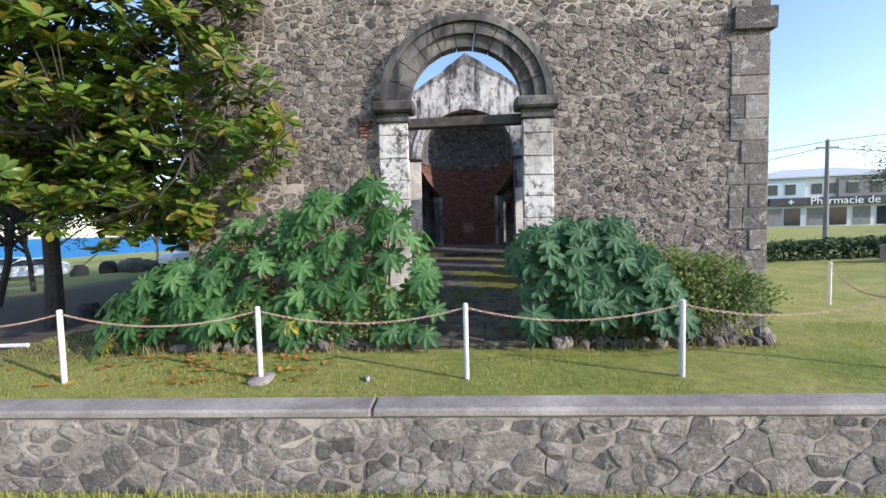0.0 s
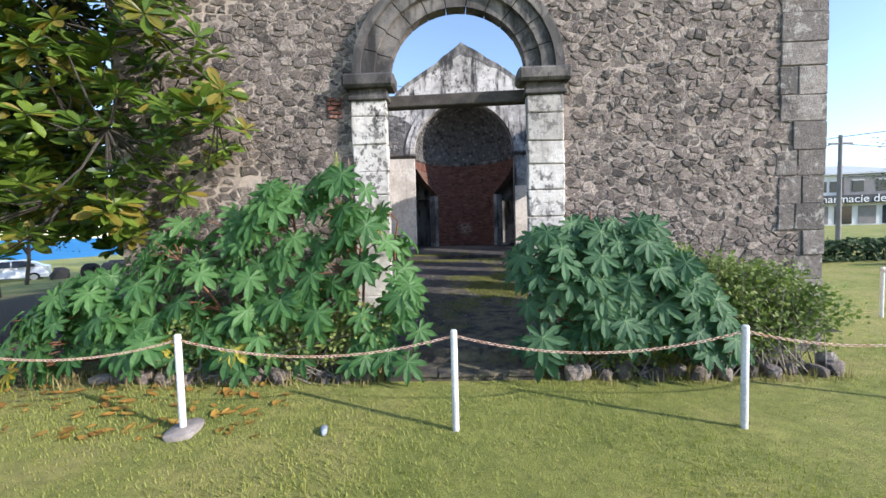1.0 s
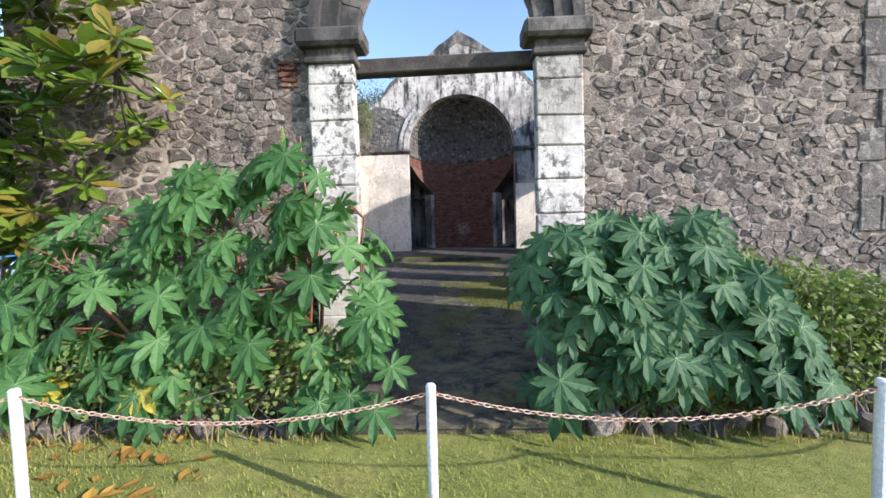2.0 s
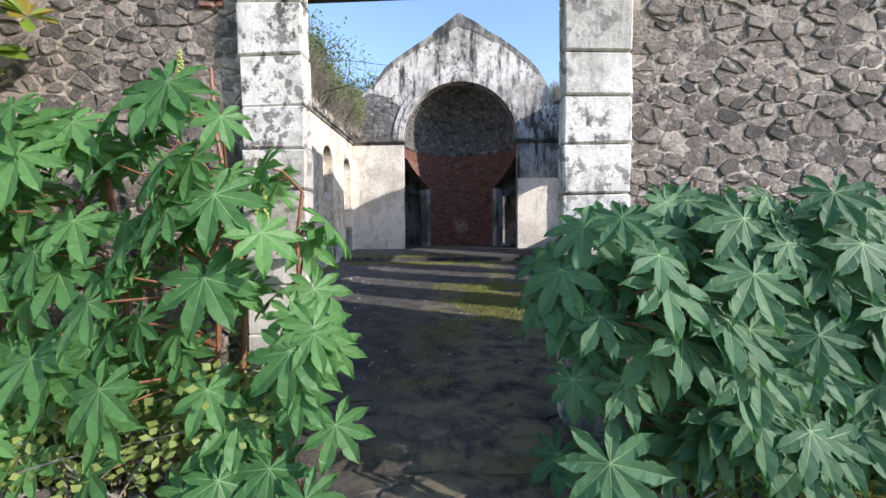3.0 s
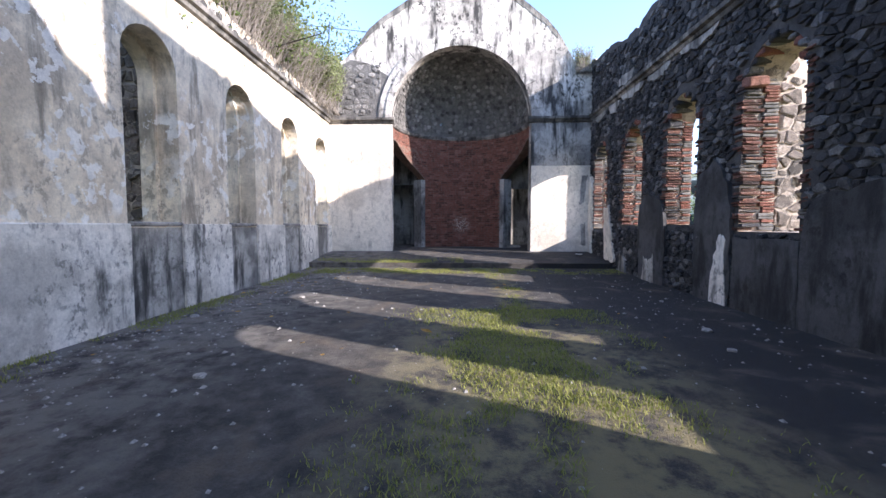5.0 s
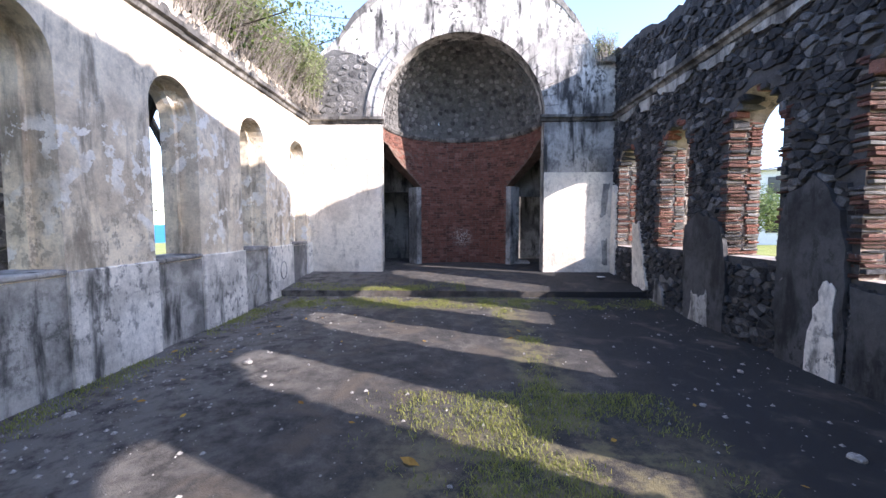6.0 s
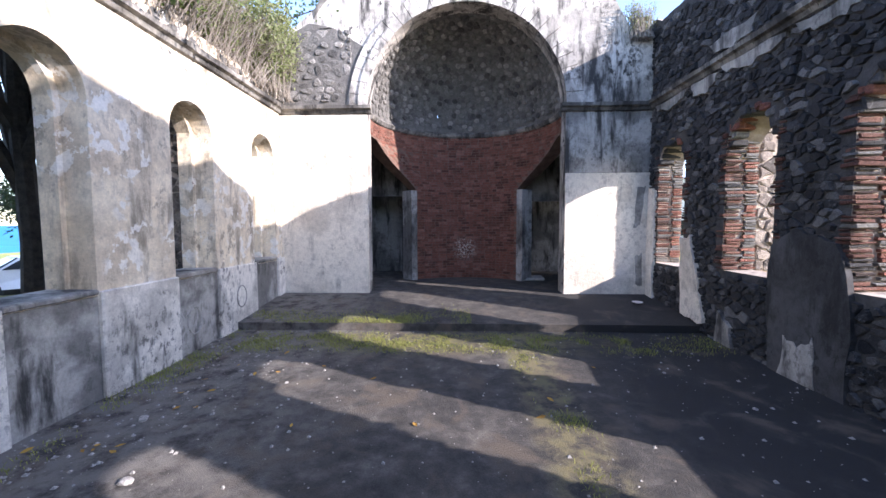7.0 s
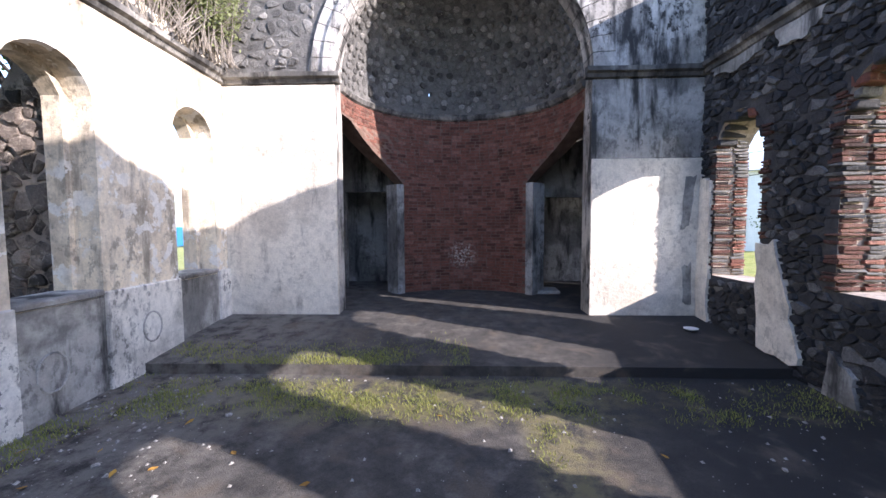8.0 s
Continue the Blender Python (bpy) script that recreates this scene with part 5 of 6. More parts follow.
def rosette(seed, gold):
    """A whorl of long rounded leaves at a twig's end, one metre-scale unit wide."""
    rng = random.Random(seed)
    V, F, I = [], [], []
    n = rng.randint(14, 18)
    for k in range(n):
        a = math.tau * k * 0.382 + rng.uniform(-0.2, 0.2)
        up = rng.uniform(-0.3, 0.9)
        L = rng.uniform(0.12, 0.2)
        d = Vector((math.cos(a), math.sin(a), up)).normalized()
        s = Vector((-math.sin(a), math.cos(a), rng.uniform(-0.3, 0.3))).normalized()
        nrm = d.cross(s)
        i = len(V)
        w = L * 0.19
        V += [d * 0.012, d * L * 0.35 + s * w * 0.55, d * L * 0.62 + s * w - nrm * 0.006, d * L * 0.85 + s * w * 0.8 - nrm * 0.016, d * L - nrm * 0.03]
        V += [d * L * 0.85 - s * w * 0.8 - nrm * 0.016, d * L * 0.62 - s * w - nrm * 0.006, d * L * 0.35 - s * w * 0.55, d * L * 0.4 - nrm * 0.012, d * L * 0.75 - nrm * 0.024]
        F += [(i, i + 1, i + 8), (i + 1, i + 2, i + 9, i + 8), (i + 2, i + 3, i + 9), (i + 3, i + 4, i + 9), (i + 4, i + 5, i + 9), (i + 5, i + 6, i + 9), (i + 6, i + 7, i + 8, i + 9), (i + 7, i, i + 8)]
        I += [1 if rng.random() < gold else 0] * 8
    me = bpy.data.meshes.new("whorl")
    me.from_pydata([tuple(v) for v in V], [], F)
    me.materials.append(M["almond"])
    me.materials.append(M["almond_gold"])
    me.polygons.foreach_set("material_index", I)
    me.update()
    return me


ROS = [rosette(k, g) for k, g in ((1, 0.1), (2, 0.15), (3, 0.05), (4, 0.35), (5, 0.7))]
almond = tagged(new("almond_tree"), "broad sea almond tree with glossy green and golden leaf whorls", "tree")
TRUNK = Vector((-7.4, 0.9, LAWN))
almond.location = TRUNK
rng = random.Random(81)
limb_bm = bmesh.new()
tube(limb_bm, [(0, 0, -0.1), (0.05, 0, 0.9), (0.1, -0.05, 1.9), (0.0, -0.1, 3.2), (0.1, -0.1, 5.0)], [0.15, 0.12, 0.11, 0.09, 0.05], 10)
part("trunk", limb_bm, M["bark"], almond)
LOWER = [(-7.6, 1.8), (-6.2, 1.7), (-5.6, 1.55), (-5.0, 1.2), (-4.6, 0.85), (-4.1, 0.9), (-3.6, 1.15), (-3.1, 1.55), (-2.6, 2.0), (-2.3, 2.15), (-2.1, 2.5)]
limbs = []
for tx, tz in ((-2.4, 2.4), (-3.0, 3.2), (-3.4, 2.2), (-4.2, 1.6), (-3.2, 4.2), (-5.0, 2.6), (-4.2, 5.2), (-5.8, 1.7), (-7.5, 2.6), (-5.2, 4.4), (-7.2, 4.6), (-2.9, 5.0)):
    a = TRUNK + Vector((0.05, -0.05, rng.uniform(1.6, 3.4)))
    b = Vector((tx, rng.uniform(-1.1, -0.5), tz))
    line = [a.lerp(b, t) + Vector((0, 0, 0.35 * math.sin(t * 3.1))) for t in [k / 6 for k in range(7)]]
    limbs.append(line)
    bm = bmesh.new()
    tube(bm, [p - TRUNK for p in line], [0.07 * (1 - 0.13 * k) for k in range(7)], 7)
    part("limb", bm, M["bark"], almond)
twig_bm = bmesh.new()
n = 0
while n < 1000:
    x = rng.uniform(-8.0, -2.05)
    z = rng.uniform(0.6, 5.6)
    if z < pieces(x, LOWER) or (x > -2.3 and not 2.1 < z < 2.7) or (x > -2.9 and 2.75 < z < 3.0) or (x > -2.75 and z > 3.0 + 0.2 * math.sin(z * 9)):
        continue
    y = -0.55 + rng.gauss(0, 0.5)
    if n > 700:
        y = rng.uniform(-0.2, 0.88)
    if y > 0.9 or (x > -4.3 and y > -0.25) or y < -1.5:
        continue
    p = Vector((x, y, z))
    o = new("whorl", rng.choice(ROS if rng.random() < 0.8 else ROS[:3]))
    o.parent = almond
    tilt = Vector((rng.uniform(-0.5, 0.9), rng.uniform(-1.0, 0.1), 1)).normalized()
    o.matrix_basis = Matrix.Translation(p - TRUNK) @ tilt.to_track_quat("Z", "Y").to_matrix().to_4x4() @ Matrix.Rotation(rng.uniform(0, 6), 4, "Z") @ Matrix.Scale(rng.uniform(0.95, 1.5), 4)
    line = min(limbs, key=lambda l: min((a - p).length for a in l))
    a = min(line, key=lambda a: (a - p).length)
    if (a - p).length < 1.3:
        tube(twig_bm, [a - TRUNK, a.lerp(p, 0.5) - TRUNK - Vector((0, 0, 0.08)), p - TRUNK], [0.014, 0.01, 0.006], 5, cap=False)
    n += 1
tagged(part("twig_work", twig_bm, M["bark"], almond), kind="stuff")


# ---- other trees ----
def tree(name, label, base, height, crown, seed, leaves, leaf, mat, cat="tree", flat=1.0, lean=(0, 0)):
    """Trunk, limbs, and a crown of leaf clumps with gaps. crown: radius."""
    rng = random.Random(seed)
    thing = tagged(new(name), label, cat)
    thing.location = base
    bm = bmesh.new()
    top = Vector((lean[0], lean[1], height * 0.62))
    tube(bm, [(0, 0, -0.2), top * 0.35 + Vector((0.1, 0, 0)), top * 0.7, top], [0.016 * height, 0.014 * height, 0.012 * height, 0.008 * height], 8)
    part("trunk", bm, M["bark"], thing)
    bm = bmesh.new()
    clumps = []
    for k in range(16):
        a = top * rng.uniform(0.45, 1.0)
        d = Vector((rng.gauss(0, 1), rng.gauss(0, 1), rng.uniform(-0.15, 1.0) * flat)).normalized()
        b = Vector((top.x, top.y, height * 0.66)) + Vector((d.x * crown, d.y * crown, d.z * height * 0.34)) * rng.uniform(0.55, 1.0)
        mid = a.lerp(b, 0.5) + Vector((0, 0, 0.1 * height * rng.random()))
        tube(bm, [a, mid, b], [0.011 * height, 0.007 * height, 0.002 * height], 5, cap=False)
        clumps += [b, a.lerp(b, 0.75), mid.lerp(b, 0.5) + Vector((rng.gauss(0, 0.2), rng.gauss(0, 0.2), 0.1)) * crown * 0.5]
        for _ in range(3):
            c = b + Vector((rng.gauss(0, 0.28), rng.gauss(0, 0.28), rng.gauss(0, 0.2))) * crown
            tube(bm, [mid, c], [0.004 * height, 0.0012 * height], 4, cap=False)
            clumps.append(c)
    part("limb_work", bm, M["bark"], thing)
    V, F = [], []
    for _ in range(leaves):
        c = rng.choice(clumps)
        p = c + Vector((rng.gauss(0, 0.13), rng.gauss(0, 0.13), rng.gauss(0, 0.09))) * crown
        d = Vector((rng.gauss(0, 1), rng.gauss(0, 1), rng.gauss(0, 0.7))).normalized()
        s = d.orthogonal().normalized() * leaf * rng.uniform(0.2, 0.35)
        l = d * leaf * rng.uniform(0.7, 1.3)
        i = len(V)
        V += [p, p + l * 0.5 + s, p + l, p + l * 0.5 - s]
        F.append((i, i + 1, i + 2, i + 3))
    mesh_ob("crown", V, F, mat, parent=thing)
    return thing


M["tree_green"] = leaf_mat("tree leaf", (0.05, 0.09, 0.02), (0.14, 0.17, 0.05), 0.3, 0.55)
M["wall_leaf"] = leaf_mat("dusty shrub leaf", (0.09, 0.115, 0.04), (0.24, 0.26, 0.12), 0.3, 0.6)
M["tree_dark"] = leaf_mat("dark leaf", (0.015, 0.03, 0.012), (0.04, 0.06, 0.02), 0.15, 0.6)
for k, (x, y, h, r) in enumerate(((-5.8, 8.8, 9.0, 2.3), (-5.7, 11.4, 8.6, 2.2), (-6.4, 7.6, 9.2, 2.4), (-4.6, 16.2, 9.4, 2.6), (-8.5, 14, 11.0, 2.8))):
    tree("tree", "slender green tree growing behind the plastered wall", (x, y, LAWN), h, r, 90 + k, 13000, 0.1, M["tree_green"], flat=1.0)
tree("tree", "green tree behind the chancel gable", (5.6, 16.5, LAWN), 8.2, 1.8, 97, 3500, 0.1, M["tree_green"])
for k, (x, y, h, r, lx) in enumerate(((-13, 4.5, 5.5, 3.6, 1.0), (-17, 9, 5.5, 3.4, -0.5), (-24, 16, 6, 3.8, 0.5), (-21, 22, 6, 3.5, 1.0), (-31, 33, 7, 4, 0), (-10.5, 1.5, 6.5, 3.2, 0.6))):
    tree("shore_tree", "dark spreading shore tree standing before the sea", (x, y, terrain(x, y)), h, r, 110 + k, 5200, 0.16, M["tree_dark"], flat=0.55, lean=(lx, 0))
tree("street_tree", "dark leafy street tree by the road", (17.6, 9.0, terrain(17, 9)), 4.4, 1.7, 120, 5000, 0.12, M["tree_dark"])
for k, (x, y) in enumerate(((11, 17), (15, 22), (20, 12), (9, 27))):
    tree("street_tree", "small green roadside tree in leaf", (x, y, terrain(x, y)), 3.2 + 0.6 * k, 1.5, 130 + k, 3000, 0.12, M["tree_green"])

# shrubs rooted on the broken wall tops
for k, (x0, x1, y0, y1, zb, zt, n) in enumerate(((-4.4, -3.5, 7.2, 9.2, 4.4, 6.4, 15000), (-4.4, -3.45, 9.1, 10.8, 4.4, 6.3, 14000), (-4.5, -3.55, 3.8, 7.3, 4.4, 6.6, 20000), (-4.3, -3.1, 10.7, 12.1, 4.4, 6.0, 12000), (3.6, 4.3, 11.9, 12.4, 5.6, 6.4, 700))):
    shrub("wall_shrub", "sparse green shrub rooted on the ruined wall top", "shrub", (x0, x1, y0, y1, zb, zt), n, 0.06, M["wall_leaf"], 140 + k, None, 190)
rng = random.Random(150)
dry = tagged(new("dry_shrub"), "leafless grey dry shrub on the wall top", "shrub")
dry.location = (-3.8, 10.6, 4.9)
bm = bmesh.new()
for _ in range(540):
    a = Vector((rng.uniform(-0.2, 0.25), rng.uniform(-4.0, 1.2), -0.35))
    b = a + Vector((rng.uniform(-0.1, 0.75), rng.uniform(-0.4, 0.4), rng.uniform(0.3, 1.1)))
    m = a.lerp(b, 0.55) + Vector((0, 0, 0.12))
    tube(bm, [a, m, b], [0.006, 0.004, 0.0015], 3, cap=False)
    for _ in range(3):
        tube(bm, [m, m + Vector((rng.uniform(-0.05, 0.35), rng.uniform(-0.25, 0.25), rng.uniform(-0.1, 0.3)))], [0.003, 0.001], 3, cap=False)
tagged(part("twig_spray", bm, M["twig_grey"], dry), kind="stuff")

# ---- cars, rocks and hedge on the sea side ----
M["carpaint"] = plain_mat("white car paint", (0.72, 0.73, 0.75), (0.8, 0.81, 0.83), 3, 0.25, 0.0)
M["carpaint2"] = plain_mat("silver car paint", (0.35, 0.4, 0.45), (0.42, 0.47, 0.52), 3, 0.25, 0.0)
M["carglass"] = plain_mat("car window", (0.015, 0.02, 0.025), (0.03, 0.035, 0.04), 3, 0.08, 0.0)
M["tyre"] = plain_mat("tyre", (0.015, 0.015, 0.015), (0.03, 0.03, 0.03), 20, 0.9)
M["rim"] = plain_mat("wheel rim", (0.4, 0.4, 0.42), (0.55, 0.55, 0.57), 20, 0.35, 0.0, 0.8)


def car(label, m, paint):
    thing = tagged(new("car"), label, "car", "parked cars")
    prof = [(-2.0, 0.3), (-2.02, 0.62), (-1.9, 0.84), (-1.05, 0.96), (-0.4, 1.42), (0.9, 1.48), (1.6, 1.1), (1.95, 0.98), (2.0, 0.5), (1.95, 0.28)]
    bm = bmesh.new()
    rows = []
    for w in (-0.84, -0.8, 0.8, 0.84):
        rows.append([bm.verts.new((x, w * (1 if z < 1.0 else 0.8), z)) for x, z in prof])
    for a, b in zip(rows, rows[1:]):
        for k in range(len(prof) - 1):
            bm.faces.new((a[k], a[k + 1], b[k + 1], b[k]))
    bm.faces.new(rows[0][::-1])
    bm.faces.new(rows[-1])
    for a, b in zip(rows, rows[1:]):
        bm.faces.new((a[-1], a[0], b[0], b[-1]))
    bmesh.ops.recalc_face_normals(bm, faces=bm.faces)
    part("body", bm, paint, thing)
    for s in (-1, 1):
        for pts in (((-0.92, 1.0), (-0.35, 1.37), (0.2, 1.4), (0.2, 1.0)), ((0.28, 1.0), (0.28, 1.4), (0.85, 1.42), (1.35, 1.12), (1.3, 1.02))):
            V = [(x, s * (0.665 + (0.17 * (1.42 - z) / 0.42)), z) for x, z in pts]
            V += [(x, y * 0.96, z) for x, y, z in V]
            n = len(pts)
            mesh_ob("side_window", [(x, y + s * 0.008, z) for x, y, z in V], [tuple(range(n)), tuple(range(n, 2 * n))] + [(i, (i + 1) % n, (i + 1) % n + n, i + n) for i in range(n)], M["carglass"], parent=thing)
        for x in (-1.25, 1.25):
            bm = bmesh.new()
            tube(bm, [(x, s * 0.66, 0.3), (x, s * 0.86, 0.3)], 0.31, 18)
            wheel = part("wheel", bm, M["tyre"], thing)
            bm = bmesh.new()
            tube(bm, [(x, s * 0.85, 0.3), (x, s * 0.875, 0.3)], 0.19, 14)
            part("rim", bm, M["rim"], wheel)
    V = [(-1.06, y, 0.98) for y in (-0.72, 0.72)] + [(-0.44, y, 1.39) for y in (0.6, -0.6)]
    mesh_ob("windscreen", [(x - 0.03, y, z + 0.03) for x, y, z in V] + V, [(0, 1, 2, 3), (4, 5, 6, 7), (0, 1, 5, 4), (1, 2, 6, 5), (2, 3, 7, 6), (3, 0, 4, 7)], M["carglass"], parent=thing)
    thing.matrix_basis = m
    return thing


car("white hatchback parked on the grass by the sea", pose(-30.0, 20.2, terrain(-30, 20), 0, 0, 42), M["carpaint"])
car("pale silver car parked behind a white one", pose(-34.0, 22.0, terrain(-34, 22), 0, 0, 42), M["carpaint2"])
car("white car parked under trees beside the church", pose(-16.2, 18.0, terrain(-16, 18) + 0.12, 0, 0, 60), M["carpaint"])
M["rockdark"] = stone_mat("dark rock", (0.03, 0.03, 0.03), (0.07, 0.068, 0.065), (0.12, 0.115, 0.11), False)
rng = random.Random(160)
for k in range(9):
    t = k / 8
    x, y = -25.5 + 10 * t, 19.3 + 1.0 * math.sin(k)
    rock("boulder", x, y, terrain(x, y), rng.uniform(0.5, 0.9), 0.5, rng.uniform(0.5, 0.8), M["rockdark"], "dark rounded boulder bordering the beach", "rock", "beach boulders", 200 + k)
for k, x in enumerate((-6.8, -5.6, -4.9)):
    rock("low_block", x - 0.6, 1.6 + 0.4 * k, LAWN - 0.1, 0.3, 0.22, 0.3, M["rockdark"], "dark mossy stone block under the tree", "stone", "blocks under the tree", 230 + k)

# ---- town side ----
M["hedge"] = leaf_mat("hedge leaf", (0.02, 0.045, 0.015), (0.06, 0.1, 0.03), 0.15, 0.6)
rng = random.Random(170)


def hedge(label, a, b, h, w):
    V, F = [], []
    a, b = Vector(a), Vector(b)
    d = (b - a).normalized()
    s = Vector((-d.y, d.x, 0))
    thing = tagged(new("hedge"), label, "hedge")
    thing.location = a
    bm = bmesh.new()
    L = (b - a).length
    for k in range(int(L / 0.5)):
        p = d * (k * 0.5 + 0.25)
        tube(bm, [p, p + Vector((0, 0, h * 0.8))], [0.03, 0.01], 4)
    part("stems", bm, M["bark"], thing)
    for _ in range(int(L * 420)):
        p = d * rng.uniform(0, L) + s * rng.uniform(-w, w) + Vector((0, 0, h * rng.random() ** 0.6))
        q = Vector((rng.gauss(0, 1), rng.gauss(0, 1), rng.gauss(0, 1))).normalized()
        t = q.orthogonal().normalized() * 0.06
        i = len(V)
        V += [p, p + q * 0.08 + t, p + q * 0.16, p + q * 0.08 - t]
        F.append((i, i + 1, i + 2, i + 3))
    mesh_ob("foliage", V, F, M["hedge"], parent=thing)


hedge("clipped dark green hedge along the street", (9.5, 9.2, terrain(9.5, 9) - 0.05), (21, 8.5, terrain(21, 8) - 0.05), 0.75, 0.5)
ob = part("low_white_wall", box_bm(0, 9, 0, 0.3, -0.2, 0.55, 0.02), M["concrete"], None)
ob.location = (13.5, 7.2, terrain(14, 7))
tagged(ob, "low pale rendered garden wall", "wall")

M["house_white"] = plain_mat("white render", (0.7, 0.7, 0.7), (0.8, 0.8, 0.79), 2, 0.8)
M["house_grey"] = plain_mat("grey render", (0.2, 0.19, 0.185), (0.28, 0.265, 0.255), 2, 0.8)
M["house_teal"] = plain_mat("pale teal render", (0.45, 0.55, 0.6), (0.52, 0.62, 0.67), 2, 0.8)
M["roofing"] = plain_mat("metal roofing", (0.5, 0.52, 0.55), (0.62, 0.64, 0.67), 3, 0.5)
M["sign"] = plain_mat("dark sign panel", (0.03, 0.03, 0.035), (0.05, 0.05, 0.055), 3, 0.5)
M["letter"] = plain_mat("white letters", (0.8, 0.8, 0.8), (0.85, 0.85, 0.85), 3, 0.5)
shop = tagged(new("shop_building"), "two-storey white and grey pharmacy with dark sign band", "building")
SX, SY, SZ = 36.0, 42.5, 0.6
shop.location = (SX, SY, SZ)
shop.rotation_euler = (0, 0, radians(-12))
part("wall", box_bm(0, 14, 0.4, 9, -0.8, 5.4), M["house_white"], shop)
part("wall", box_bm(-0.2, 4.2, 0.1, 8, -0.8, 5.2), M["house_teal"], shop, "pale teal corner block")
part("sign_band", box_bm(0.5, 14.2, -0.5, 0.35, 2.2, 3.1, 0.02), M["sign"], shop, "dark sign band")
part("wall", box_bm(7.4, 14.2, 0.05, 0.39, 3.12, 5.2), M["house_grey"], shop, "grey upper panel")
part("roof", box_bm(-0.6, 14.6, -0.2, 9.4, 5.42, 5.62), M["roofing"], shop)
bm = bmesh.new()
vs = [bm.verts.new(p) for p in ((0, 0.2, 5.63), (14, 0.2, 5.63), (14, 9, 5.63), (0, 9, 5.63), (4, 4.5, 6.9), (10, 4.5, 6.9))]
for f in ((0, 1, 5, 4), (1, 2, 5), (2, 3, 4, 5), (3, 0, 4)):
    bm.faces.new([vs[i] for i in f])
part("roof", bm, M["roofing"], shop)
for k, x in enumerate((0.5, 2.3, 5.0, 6.3, 8.2, 10.4, 12.4)):
    y = 0.1 if x < 4 else (0.4 if x < 7.4 else 0.05)
    w = part("window", box_bm(x, x + 1.0, y - 0.05, y + 0.02, 3.5, 4.7), M["carglass"], shop)
    part("frame", box_bm(x - 0.06, x + 1.06, y - 0.06, y + 0.0, 4.7, 4.78), M["house_white"], w)
for k, x in enumerate((0.4, 2.2, 4.6, 6.8, 9.0, 11.2)):
    y = 0.1 if x < 4 else 0.4
    part("shop_window", box_bm(x, x + 1.6, y - 0.06, y + 0.02, -0.1, 1.9), M["carglass" if k % 2 else "house_grey"], shop)
fc = bpy.data.curves.new("lettering", "FONT")
fc.body, fc.size, fc.extrude = "Pharmacie de", 1.2, 0.02
fc.materials.append(M["letter"])
ft = new("lettering", fc)
ft.parent = shop
ft.matrix_basis = pose(4.4, -0.53, 2.28, 90, 0, 0)
bm = box_bm(2.3, 2.8, -0.56, -0.5, 2.55, 2.68)
box_bm(2.48, 2.62, -0.555, -0.505, 2.36, 2.88, 0, bm)
part("sign_cross", bm, M["letter"], shop, "white cross on the sign")

def house(label, loc, rz, w, d, h, mat):
    hs = tagged(new("house"), label, "building", "town houses")
    hs.location, hs.rotation_euler = loc, (0, 0, radians(rz))
    part("wall", box_bm(0, w, 0, d, -1, h), mat, hs)
    bm = bmesh.new()
    vs = [bm.verts.new(p) for p in ((-0.5, -0.5, h), (w + 0.5, -0.5, h), (w + 0.5, d + 0.5, h), (-0.5, d + 0.5, h), (w * 0.3, d / 2, h + 1.6), (w * 0.7, d / 2, h + 1.6))]
    for f in ((0, 1, 5, 4), (1, 2, 5), (2, 3, 4, 5), (3, 0, 4), (3, 2, 1, 0)):
        bm.faces.new([vs[i] for i in f])
    part("roof", bm, M["roofing"], hs)
    for z in ([0.9, 3.7] if h > 4 else [0.9]):
        for k in range(int(w / 2.2)):
            part("window", box_bm(0.8 + k * 2.2, 1.9 + k * 2.2, -0.05, 0.02, z, z + 1.2), M["carglass"], hs)


house("pale blue two-storey town house with metal roof", (9, 36, -0.3), -20, 7, 8, 5.2, M["house_teal"])
house("white two-storey town house with metal roof", (17, 36, 0.0), -40, 9, 8, 5.4, M["house_white"])
house("white single-storey house with metal roof", (52, 24, 0.2), -15, 12, 8, 3.2, M["house_white"])

pole = tagged(new("utility_pole"), "grey utility pole carrying overhead wires", "pole")
pole.location = (20.6, 17.3, 0.0)
bm = bmesh.new()
tube(bm, [(0, 0, -0.6), (0, 0, 5.6)], [0.13, 0.09], 10)
part("shaft", bm, M["house_grey"], pole)
part("crossarm", box_bm(-0.6, 0.6, -0.05, 0.05, 5.1, 5.2), M["house_grey"], pole)
for z, q in ((5.5, (18, -8, 7.4)), (5.15, (14, 2, 5.2)), (5.5, (-14, 16, 5.4)), (5.2, (-8, 22, 4.4))):
    bm = bmesh.new()
    a, b = Vector((0, 0, z)), Vector(q)
    tube(bm, [a.lerp(b, t) - Vector((0, 0, 1.2 * t * (1 - t))) for t in [k / 8 for k in range(9)]], 0.018, 4, cap=False)
    part("wire", bm, M["tyre"], pole)
bm = bmesh.new()
tube(bm, [Vector((-14, 19, 11.8)).lerp(Vector((-1.2, 14.6, 7.9)), t) - Vector((0, 0, 0.6 * t * (1 - t))) for t in [k / 8 for k in range(9)]], 0.012, 4, cap=False)
ob = part("overhead_cable", bm, M["tyre"], None)
tagged(ob, "thin dark overhead cable running to the chancel gable", "cable")

